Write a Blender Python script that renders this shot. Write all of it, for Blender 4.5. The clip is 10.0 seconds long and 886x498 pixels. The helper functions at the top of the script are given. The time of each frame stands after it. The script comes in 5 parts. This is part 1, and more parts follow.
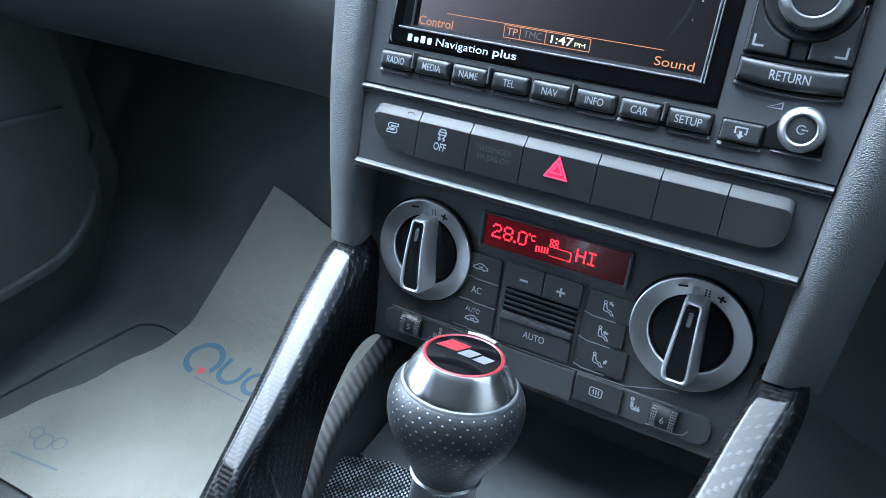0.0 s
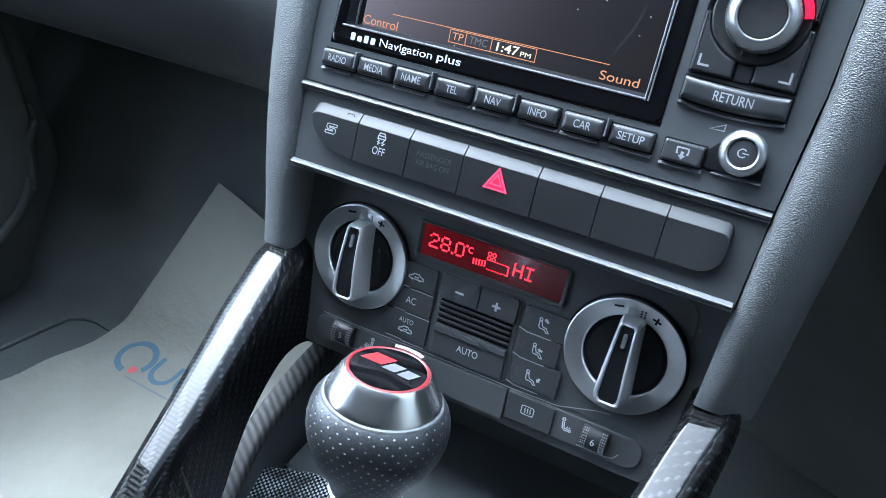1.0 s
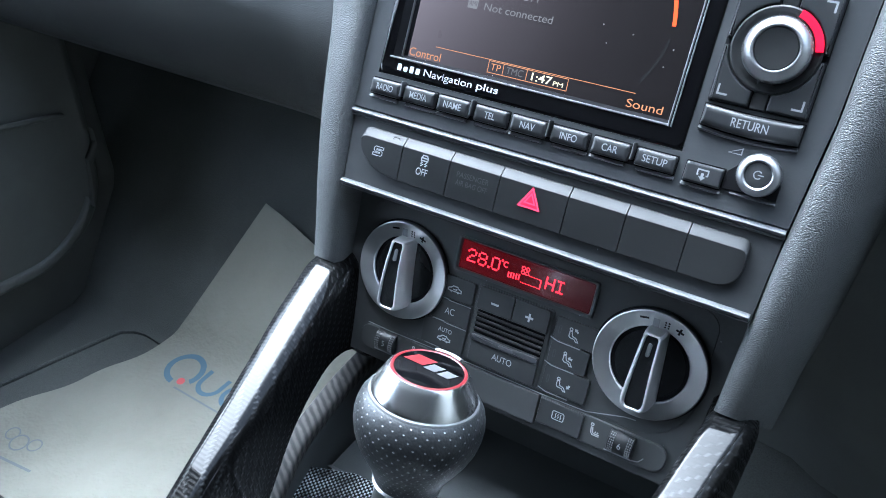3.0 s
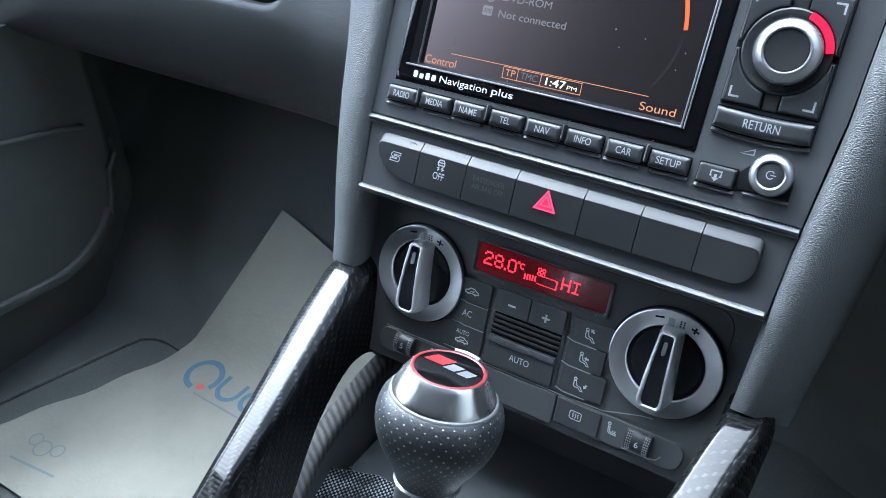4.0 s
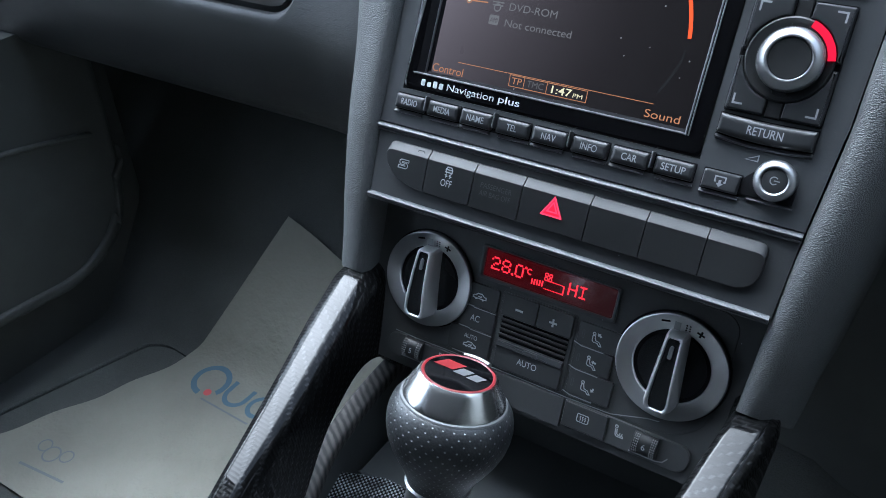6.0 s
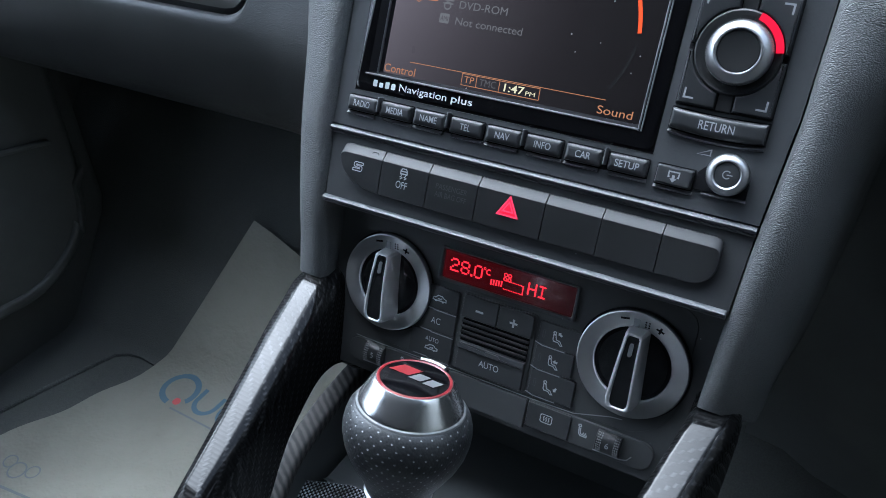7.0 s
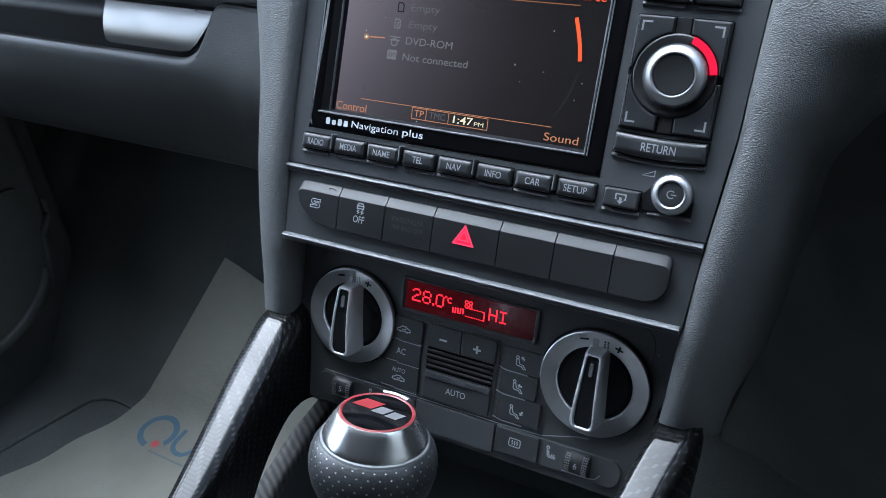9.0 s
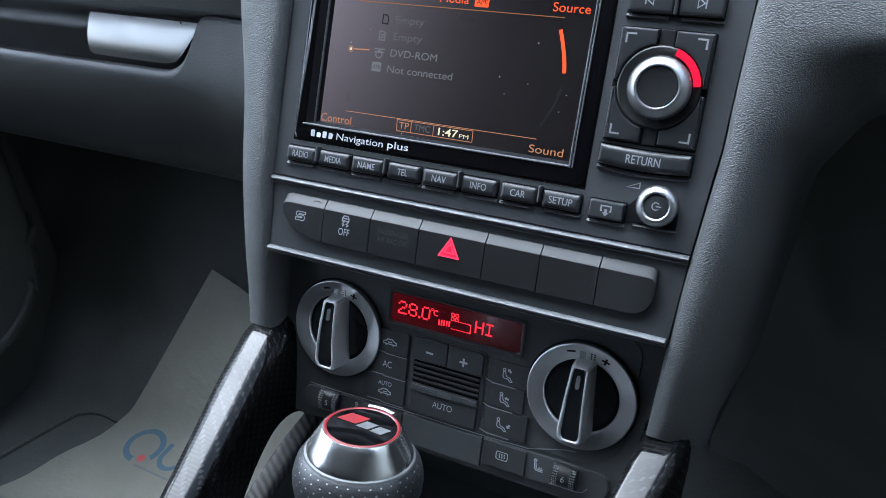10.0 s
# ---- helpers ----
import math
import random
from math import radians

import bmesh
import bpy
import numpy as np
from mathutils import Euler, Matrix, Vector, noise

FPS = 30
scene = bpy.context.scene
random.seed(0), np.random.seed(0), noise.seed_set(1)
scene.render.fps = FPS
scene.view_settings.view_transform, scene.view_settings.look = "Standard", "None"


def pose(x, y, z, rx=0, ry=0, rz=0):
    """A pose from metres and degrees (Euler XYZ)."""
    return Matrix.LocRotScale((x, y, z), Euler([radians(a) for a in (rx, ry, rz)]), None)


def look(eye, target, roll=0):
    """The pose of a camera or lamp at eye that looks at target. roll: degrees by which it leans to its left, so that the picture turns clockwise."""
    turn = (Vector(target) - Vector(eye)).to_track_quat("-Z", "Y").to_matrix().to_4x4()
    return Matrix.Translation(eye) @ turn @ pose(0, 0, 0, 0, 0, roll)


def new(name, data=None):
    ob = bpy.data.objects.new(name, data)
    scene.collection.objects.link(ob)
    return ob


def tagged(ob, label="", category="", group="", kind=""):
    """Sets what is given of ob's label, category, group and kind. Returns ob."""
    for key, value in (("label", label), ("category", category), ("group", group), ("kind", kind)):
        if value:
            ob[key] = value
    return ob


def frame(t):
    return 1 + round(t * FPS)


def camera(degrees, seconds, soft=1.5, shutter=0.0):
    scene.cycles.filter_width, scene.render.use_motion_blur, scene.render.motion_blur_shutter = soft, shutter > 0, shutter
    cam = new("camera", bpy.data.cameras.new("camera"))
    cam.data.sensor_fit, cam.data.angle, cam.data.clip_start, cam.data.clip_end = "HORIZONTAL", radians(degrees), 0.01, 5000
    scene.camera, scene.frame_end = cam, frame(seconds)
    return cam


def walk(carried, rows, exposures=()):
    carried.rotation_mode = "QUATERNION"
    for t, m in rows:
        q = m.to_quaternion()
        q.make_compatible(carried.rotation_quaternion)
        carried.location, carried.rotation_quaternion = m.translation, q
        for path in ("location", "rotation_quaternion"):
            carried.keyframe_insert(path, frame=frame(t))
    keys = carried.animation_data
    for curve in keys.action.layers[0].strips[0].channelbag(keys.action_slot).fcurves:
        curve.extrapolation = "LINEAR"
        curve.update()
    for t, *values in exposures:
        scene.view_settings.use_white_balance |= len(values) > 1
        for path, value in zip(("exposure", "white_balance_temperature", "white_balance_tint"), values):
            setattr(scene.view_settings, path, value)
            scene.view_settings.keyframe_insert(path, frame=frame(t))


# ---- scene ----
cam = camera(58.23, 10.0, soft=0.95)
# The centre stack leans back: everything is laid out on its face (x right, y into it, z up along it) and set upright by FACE.
FACE = pose(0, 0, 0.72, -28, 0, 0)
ROWS = [
    (0.0, 0.0974, -0.2897, 0.0222, 75.63, -10.52, 28.37),
    (0.5, 0.0984, -0.2826, 0.0209, 76.12, -12.59, 26.60),
    (1.0, 0.0997, -0.2768, 0.0223, 76.67, -13.91, 25.79),
    (1.5, 0.0994, -0.2907, 0.0209, 77.28, -14.72, 26.17),
    (2.0, 0.1011, -0.2926, 0.0181, 77.66, -14.92, 26.80),
    (2.5, 0.1070, -0.2955, 0.0211, 77.64, -14.51, 27.85),
    (4.0, 0.1117, -0.3058, 0.0230, 77.99, -13.17, 29.42),
    (4.5, 0.1122, -0.3074, 0.0228, 78.07, -12.95, 29.65),
    (5.0, 0.1113, -0.3093, 0.0241, 78.05, -12.93, 29.83),
    (6.5, 0.1123, -0.3114, 0.0240, 78.44, -12.51, 28.96),
    (7.0, 0.1165, -0.3026, 0.0268, 78.54, -11.57, 27.58),
    (7.5, 0.1214, -0.2966, 0.0302, 78.89, -10.50, 26.16),
    (8.0, 0.1242, -0.2969, 0.0314, 79.09, -9.57, 25.75),
    (8.5, 0.1252, -0.2982, 0.0320, 79.72, -9.06, 25.77),
    (9.0, 0.1260, -0.3023, 0.0327, 80.49, -8.74, 25.63),
    (9.5, 0.1276, -0.2997, 0.0336, 81.07, -8.67, 25.22),
    (10.0, 0.1268, -0.3000, 0.0338, 81.31, -8.59, 24.87),
]
# the clip's camera closes down a little after the middle
EXPOSURES = [(0.0, 3.62, 4930, 2), (1.0, 3.76, 5030, 3), (2.5, 3.82, 5130, 4), (4.2, 3.68, 5180, 4.5), (5.2, 3.35, 5230, 5), (6.3, 2.81, 5230, 5), (7.5, 2.80, 5230, 6), (10.0, 2.92, 5280, 6)]
walk(cam, [(t, FACE @ pose(*row)) for t, *row in ROWS], EXPOSURES)

# ---- light ----
world = bpy.data.worlds.new("daylight")
scene.world = world
world.use_nodes = True
wn, wl = world.node_tree.nodes, world.node_tree.links
wn.clear()
sky = wn.new("ShaderNodeTexSky")
sky.sky_type, sky.sun_disc = "NISHITA", False
sky.sun_elevation, sky.sun_rotation = radians(58), radians(-61)
sky.air_density, sky.dust_density = 1.0, 5.0
wash = wn.new("ShaderNodeHueSaturation")
wash.inputs["Saturation"].default_value = 0.35
back = wn.new("ShaderNodeBackground")
back.inputs["Strength"].default_value = 0.125
wout = wn.new("ShaderNodeOutputWorld")
wl.new(sky.outputs[0], wash.inputs["Color"])
wl.new(wash.outputs[0], back.inputs["Color"])
wl.new(back.outputs[0], wout.inputs["Surface"])

sun_data = bpy.data.lights.new("sun", "SUN")
sun_data.energy, sun_data.angle, sun_data.color = 0.95, radians(80), (1.0, 0.96, 0.9)
sun = new("sun", sun_data)
sun.matrix_world = look((0, 0, 3), (0.46, -0.26, 2.15))


# ---- materials ----
def material(name, colour, rough=0.5, metal=0.0, coat=0.0, spec=0.5):
    m = bpy.data.materials.new(name)
    m.use_nodes = True
    b = m.node_tree.nodes["Principled BSDF"]
    b.inputs["Base Color"].default_value = (*colour, 1)
    b.inputs["Roughness"].default_value = rough
    b.inputs["Metallic"].default_value = metal
    b.inputs["Coat Weight"].default_value = coat
    b.inputs["Coat Roughness"].default_value = 0.03
    b.inputs["Specular IOR Level"].default_value = spec
    return m


def node(m, kind, **values):
    n = m.node_tree.nodes.new(kind)
    for key, value in values.items():
        if key in n.inputs:
            n.inputs[key].default_value = value
    return n


def join(m, a, b):
    m.node_tree.links.new(a, b)


def principled(m):
    return m.node_tree.nodes["Principled BSDF"]


def coords(m, kind="Object"):
    return node(m, "ShaderNodeTexCoord").outputs[kind]


def math_node(m, op, a, b=None, c=None):
    n = m.node_tree.nodes.new("ShaderNodeMath")
    n.operation = op
    for i, v in enumerate((a, b, c)):
        if v is None:
            continue
        if isinstance(v, (int, float)):
            n.inputs[i].default_value = v
        else:
            join(m, v, n.inputs[i])
    return n.outputs[0]


def mix_colour(m, fac, a, b):
    n = m.node_tree.nodes.new("ShaderNodeMix")
    n.data_type = "RGBA"
    join(m, fac, n.inputs[0])
    for i, v in ((6, a), (7, b)):
        if isinstance(v, tuple):
            n.inputs[i].default_value = (*v, 1)
        else:
            join(m, v, n.inputs[i])
    return n.outputs[2]


def ramp(m, fac, lo, hi, a=0.0, b=1.0):
    n = m.node_tree.nodes.new("ShaderNodeMapRange")
    join(m, fac, n.inputs[0])
    for i, v in enumerate((lo, hi, a, b), 1):
        n.inputs[i].default_value = v
    return n.outputs[0]


def bump(m, height, strength, distance=0.001):
    n = node(m, "ShaderNodeBump", Strength=strength, Distance=distance)
    join(m, height, n.inputs["Height"])
    join(m, n.outputs[0], principled(m).inputs["Normal"])
    return n


def plastic(name, colour, rough=0.5, grain=900.0, strength=0.15, spec=0.5, dust=0.25):
    """Moulded plastic: a fine grain, slow changes of gloss and a little dust."""
    m = material(name, colour, rough, spec=spec)
    at = coords(m)
    fine = node(m, "ShaderNodeTexNoise", Scale=grain, Detail=2.0)
    slow = node(m, "ShaderNodeTexNoise", Scale=22.0, Detail=4.0)
    join(m, at, fine.inputs["Vector"])
    join(m, at, slow.inputs["Vector"])
    bump(m, fine.outputs[0], strength, 0.0003)
    join(m, ramp(m, slow.outputs[0], 0.3, 0.7, rough - 0.07, rough + 0.09), principled(m).inputs["Roughness"])
    light = tuple(min(1, v * (1 + dust) + 0.004 * dust) for v in colour)
    join(m, mix_colour(m, ramp(m, slow.outputs[0], 0.45, 0.75), colour, light), principled(m).inputs["Base Color"])
    return m


def dusty(name, colour, rough, spec=0.5):
    """Moulded plastic with a few pale specks of dust lying on it."""
    m = plastic(name, colour, rough, spec=spec)
    v = node(m, "ShaderNodeTexVoronoi", Scale=130.0, Randomness=1.0)
    join(m, coords(m), v.inputs["Vector"])
    speck = math_node(m, "LESS_THAN", v.outputs["Distance"], 0.032)
    some = math_node(m, "GREATER_THAN", v.outputs["Color"], 0.62)
    fac = math_node(m, "MULTIPLY", math_node(m, "MULTIPLY", speck, some), 0.55)
    before = principled(m).inputs["Base Color"].links[0].from_socket
    join(m, mix_colour(m, fac, before, (0.42, 0.44, 0.46)), principled(m).inputs["Base Color"])
    return m


def grained(name, colour, rough, cell=620.0, strength=0.55, spec=0.45):
    """Leather-grained soft plastic: rounded cells with creases between them."""
    m = material(name, colour, rough, spec=spec)
    at = coords(m)
    oblong = node(m, "ShaderNodeMapping")
    oblong.inputs["Scale"].default_value = (0.72, 1.0, 1.25)
    join(m, at, oblong.inputs["Vector"])
    warp = node(m, "ShaderNodeTexNoise", Scale=cell * 0.45, Detail=1.0)
    join(m, at, warp.inputs["Vector"])
    shift = node(m, "ShaderNodeVectorMath")
    shift.operation = "MULTIPLY_ADD"
    join(m, warp.outputs["Color"], shift.inputs[0])
    shift.inputs[1].default_value = (0.9 / cell, 0.9 / cell, 0.9 / cell)
    join(m, oblong.outputs[0], shift.inputs[2])
    v = node(m, "ShaderNodeTexVoronoi", Scale=cell, Randomness=1.0)
    join(m, shift.outputs[0], v.inputs["Vector"])
    slow = node(m, "ShaderNodeTexNoise", Scale=14.0, Detail=5.0)
    join(m, at, slow.inputs["Vector"])
    hgt = math_node(m, "SUBTRACT", 1.0, v.outputs["Distance"])
    bump(m, hgt, strength, 0.0008)
    tone = mix_colour(m, ramp(m, v.outputs["Distance"], 0.2, 0.75), tuple(x * 1.12 for x in colour), tuple(x * 0.72 for x in colour))
    join(m, mix_colour(m, ramp(m, slow.outputs[0], 0.35, 0.8, 0.0, 0.25), tone, tuple(x * 1.5 for x in colour)), principled(m).inputs["Base Color"])
    join(m, ramp(m, slow.outputs[0], 0.3, 0.7, rough - 0.06, rough + 0.08), principled(m).inputs["Roughness"])
    return m


def carbon(name, tow=0.002, pale_tone=0.02, coat=0.30, share=0.5, repeat=4.0):
    """Lacquered twill carbon fibre; the weave runs along the mesh's own measured coordinates."""
    m = material(name, (0.03, 0.03, 0.03), 0.32, 0.1, coat)
    uv = node(m, "ShaderNodeSeparateXYZ")
    join(m, coords(m, "UV"), uv.inputs[0])
    x = math_node(m, "DIVIDE", uv.outputs[0], tow)
    y = math_node(m, "DIVIDE", uv.outputs[1], tow)
    i, j = math_node(m, "FLOOR", x), math_node(m, "FLOOR", y)
    k = math_node(m, "FLOORED_MODULO", math_node(m, "SUBTRACT", i, j), repeat)
    warp = math_node(m, "LESS_THAN", k, share)
    fx = math_node(m, "ABSOLUTE", math_node(m, "SUBTRACT", math_node(m, "FRACT", x), 0.5))
    fy = math_node(m, "ABSOLUTE", math_node(m, "SUBTRACT", math_node(m, "FRACT", y), 0.5))
    across = math_node(m, "ADD", math_node(m, "MULTIPLY", warp, fx), math_node(m, "MULTIPLY", math_node(m, "SUBTRACT", 1.0, warp), fy))
    crown = ramp(m, across, 0.0, 0.5, 1.0, 0.0)
    uneven = node(m, "ShaderNodeTexNoise", Scale=140.0, Detail=2.0)
    join(m, coords(m), uneven.inputs["Vector"])
    # glints of the raised tows are painted in as a paler base colour
    lit = math_node(m, "MULTIPLY", crown, ramp(m, uneven.outputs[0], 0.35, 0.7, 0.3, 1.6))
    pale = mix_colour(m, lit, (0.003, 0.0031, 0.0032), (pale_tone * 0.96, pale_tone, pale_tone * 1.05))
    dark = mix_colour(m, crown, (0.002, 0.0021, 0.0022), (0.003, 0.0031, 0.0032))
    join(m, mix_colour(m, warp, dark, pale), principled(m).inputs["Base Color"])
    join(m, ramp(m, warp, 0.0, 1.0, 0.45, 0.34), principled(m).inputs["Roughness"])
    bump(m, crown, 0.5, 0.0004)
    wave = node(m, "ShaderNodeTexNoise", Scale=60.0, Detail=2.0)
    join(m, coords(m), wave.inputs["Vector"])
    cb = node(m, "ShaderNodeBump", Strength=0.03, Distance=0.001)
    join(m, wave.outputs[0], cb.inputs["Height"])
    join(m, cb.outputs[0], principled(m).inputs["Coat Normal"])
    principled(m).inputs["Specular IOR Level"].default_value = 0.05
    principled(m).inputs["Coat Roughness"].default_value = 0.015
    principled(m).inputs["Coat IOR"].default_value = 1.5
    return m


def banded(name):
    """Carbon twill bent over a narrow edge, where only the slanting bands of the weave can be told."""
    m = material(name, (0.04, 0.04, 0.04), 0.6, spec=0.12)
    uv = node(m, "ShaderNodeSeparateXYZ")
    join(m, coords(m, "UV"), uv.inputs[0])
    n = node(m, "ShaderNodeTexNoise", Scale=160.0, Detail=3.0)
    join(m, coords(m), n.inputs["Vector"])
    run = math_node(m, "ADD", math_node(m, "DIVIDE", uv.outputs[1], 0.0048), math_node(m, "DIVIDE", uv.outputs[0], 0.0065))
    run = math_node(m, "ADD", run, math_node(m, "MULTIPLY", n.outputs[0], 0.5))
    wave = math_node(m, "ABSOLUTE", math_node(m, "SUBTRACT", math_node(m, "FRACT", run), 0.5))
    band = ramp(m, wave, 0.12, 0.38)
    fine = math_node(m, "MULTIPLY", band, ramp(m, n.outputs[0], 0.3, 0.7, 0.6, 1.0))
    join(m, mix_colour(m, fine, (0.016, 0.0162, 0.0165), (0.066, 0.063, 0.060)), principled(m).inputs["Base Color"])
    bump(m, n.outputs[0], 0.1, 0.0004)
    return m


def brushed(name, colour, rough, stretch=(1, 1, 1), scale=300.0):
    m = material(name, colour, rough, 1.0)
    mp = node(m, "ShaderNodeMapping")
    mp.inputs["Scale"].default_value = stretch
    join(m, coords(m), mp.inputs["Vector"])
    n = node(m, "ShaderNodeTexNoise", Scale=scale, Detail=3.0)
    join(m, mp.outputs[0], n.inputs["Vector"])
    bump(m, n.outputs[0], 0.05, 0.0004)
    slow = node(m, "ShaderNodeTexNoise", Scale=40.0, Detail=4.0)
    join(m, coords(m), slow.inputs["Vector"])
    join(m, ramp(m, slow.outputs[0], 0.3, 0.7, rough - 0.05, rough + 0.1), principled(m).inputs["Roughness"])
    return m


LAMP = 0.21  # brightness of the unit's own lamps against daylight


def glow(name, colour, strength):
    m = material(name, (0.004, 0.004, 0.004), 0.7, spec=0.03)
    principled(m).inputs["Emission Color"].default_value = (*colour, 1)
    principled(m).inputs["Emission Strength"].default_value = strength * LAMP
    return m


def turned(name, colour, rough):
    """Satin metal with fine turning marks round its axis, which draw the light out into fans."""
    m = material(name, colour, rough, 1.0)
    principled(m).inputs["Anisotropic"].default_value = 0.75
    t = m.node_tree.nodes.new("ShaderNodeTangent")
    t.direction_type, t.axis = "RADIAL", "Y"
    join(m, t.outputs[0], principled(m).inputs["Tangent"])
    slow = node(m, "ShaderNodeTexNoise", Scale=60.0, Detail=5.0)
    join(m, coords(m), slow.inputs["Vector"])
    join(m, ramp(m, slow.outputs[0], 0.3, 0.7, rough - 0.06, rough + 0.10), principled(m).inputs["Roughness"])
    join(m, mix_colour(m, ramp(m, slow.outputs[0], 0.45, 0.75, 0.0, 0.35), colour, tuple(v * 0.75 for v in colour)), principled(m).inputs["Base Color"])
    return m


def perforated(name):
    """Black leather with rows of small round punched holes, staggered."""
    m = material(name, (0.028, 0.03, 0.032), 0.48)
    uv = node(m, "ShaderNodeSeparateXYZ")
    join(m, coords(m, "UV"), uv.inputs[0])
    y = math_node(m, "DIVIDE", uv.outputs[1], 0.0024)
    odd = math_node(m, "MULTIPLY", math_node(m, "FLOORED_MODULO", math_node(m, "FLOOR", y), 2.0), 0.5)
    x = math_node(m, "ADD", math_node(m, "DIVIDE", uv.outputs[0], 0.0034), odd)
    dx = math_node(m, "MULTIPLY", math_node(m, "SUBTRACT", math_node(m, "FRACT", x), 0.5), 1.42)
    dy = math_node(m, "SUBTRACT", math_node(m, "FRACT", y), 0.5)
    d = math_node(m, "SQRT", math_node(m, "ADD", math_node(m, "MULTIPLY", dx, dx), math_node(m, "MULTIPLY", dy, dy)))
    hole = ramp(m, d, 0.09, 0.16, 1.0, 0.0)
    grain = node(m, "ShaderNodeTexVoronoi", Scale=900.0)
    join(m, coords(m), grain.inputs["Vector"])
    hgt = math_node(m, "SUBTRACT", math_node(m, "MULTIPLY", grain.outputs["Distance"], -0.25), hole)
    bump(m, hgt, 0.5, 0.0005)
    slow = node(m, "ShaderNodeTexNoise", Scale=45.0, Detail=4.0)
    join(m, coords(m), slow.inputs["Vector"])
    base = mix_colour(m, ramp(m, slow.outputs[0], 0.4, 0.75), (0.017, 0.0185, 0.020), (0.032, 0.034, 0.036))
    join(m, mix_colour(m, hole, base, (0.17, 0.178, 0.185)), principled(m).inputs["Base Color"])
    join(m, ramp(m, slow.outputs[0], 0.3, 0.7, 0.28, 0.46), principled(m).inputs["Roughness"])
    return m


def fabric(name, colour, scale, strength, vary=0.5):
    m = material(name, colour, 0.95, spec=0.15)
    n = node(m, "ShaderNodeTexNoise", Scale=scale, Detail=3.0)
    slow = node(m, "ShaderNodeTexNoise", Scale=9.0, Detail=4.0)
    join(m, coords(m), n.inputs["Vector"])
    join(m, coords(m), slow.inputs["Vector"])
    bump(m, n.outputs[0], strength, 0.003)
    mixed = math_node(m, "MULTIPLY", n.outputs[0], slow.outputs[0])
    join(m, mix_colour(m, ramp(m, mixed, 0.1, 0.45), tuple(x * (1 - vary) for x in colour), tuple(x * (1 + vary) for x in colour)), principled(m).inputs["Base Color"])
    return m


FACEPLATE = dusty("radio_plastic", (0.036, 0.0385, 0.041), 0.50, 0.35)
STRIP = dusty("strip_plastic", (0.026, 0.0275, 0.029), 0.5, 0.35)
CLIMATE = dusty("climate_plastic", (0.048, 0.050, 0.0505), 0.5, 0.4)
CLIMATE_KEY = plastic("climate_key_plastic", (0.030, 0.0315, 0.032), 0.45, strength=0.08, spec=0.45)
BUTTON = plastic("button_plastic", (0.018, 0.0192, 0.0205), 0.36, strength=0.06)
SOFT_BUTTON = plastic("soft_button_plastic", (0.008, 0.0085, 0.009), 0.45, strength=0.08, spec=0.42)
GAP = plastic("gap_black", (0.004, 0.004, 0.005), 0.7, spec=0.1)
TRIM = grained("soft_trim", (0.070, 0.074, 0.075), 0.57, cell=1900.0, strength=0.46, spec=0.42)
DASH = grained("dash_skin", (0.023, 0.0232, 0.0226), 0.36, cell=1900.0, strength=0.27, spec=0.6)
LINING = plastic("lining_plastic", (0.085, 0.089, 0.083), 0.55, grain=500, strength=0.3)
CARBON = carbon("carbon_weave")
CARBON_FLAT = carbon("carbon_weave_open", 0.0013, 0.30, 0.25, 0.5, 2.0)
BAR_WEAVE = banded("carbon_weave_bar")
KNEE = plastic("knee_panel_plastic", (0.105, 0.11, 0.106), 0.6)
TRAY = plastic("tray_plastic", (0.03, 0.033, 0.034), 0.6)
WELL = plastic("well_black", (0.042, 0.046, 0.046), 0.6, spec=0.3)
GLOSS = material("gloss_black", (0.002, 0.002, 0.0025), 0.08, coat=0.3, spec=0.35)
SATIN = plastic("satin_trim", (0.082, 0.084, 0.089), 0.47, strength=0.05, spec=0.6)
RING = turned("ring_aluminium", (0.58, 0.585, 0.59), 0.36)
CHROME = brushed("chrome", (0.56, 0.565, 0.58), 0.25)
DISC = plastic("disc_black", (0.007, 0.0075, 0.008), 0.22, strength=0.03, spec=0.4)
GRIP = brushed("grip_metal", (0.72, 0.725, 0.73), 0.48)
KNOB_RIM = brushed("knob_rim", (0.29, 0.294, 0.302), 0.40)
LAMP_GREY = plastic("lamp_window_grey", (0.065, 0.067, 0.07), 0.4, strength=0.02)
# pale grey for angle marks and for glints painted along key and lip edges
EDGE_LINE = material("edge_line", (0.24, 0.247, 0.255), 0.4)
POLISHED = brushed("polished_aluminium", (0.80, 0.805, 0.815), 0.17)
HANDLE = brushed("latch_aluminium", (0.275, 0.267, 0.255), 0.32, (0.1, 1, 1))
BEZEL_LOW = plastic("bezel_low", (0.05, 0.052, 0.055), 0.5, strength=0.03, spec=0.4)
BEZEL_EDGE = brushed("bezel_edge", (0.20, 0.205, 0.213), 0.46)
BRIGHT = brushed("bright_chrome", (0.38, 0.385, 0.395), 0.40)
KNURL = brushed("knurled_metal", (0.40, 0.41, 0.42), 0.3)
LEATHER = perforated("punched_leather")
STITCH = material("pale_edge", (0.075, 0.078, 0.081), 0.55)
GRIP_DOT = material("moulded_dots", (0.14, 0.142, 0.145), 0.4)
MARK = material("printed_grey", (0.27, 0.28, 0.293), 0.5)
BADGE_GREY = material("badge_grey", (0.06, 0.062, 0.065), 0.6)
FAINT = material("printed_faint", (0.030, 0.032, 0.033), 0.5)
WHITE = material("printed_white", (0.40, 0.415, 0.43), 0.5)
RED_LINE = material("red_enamel", (0.14, 0.005, 0.008), 0.4, coat=0.1)
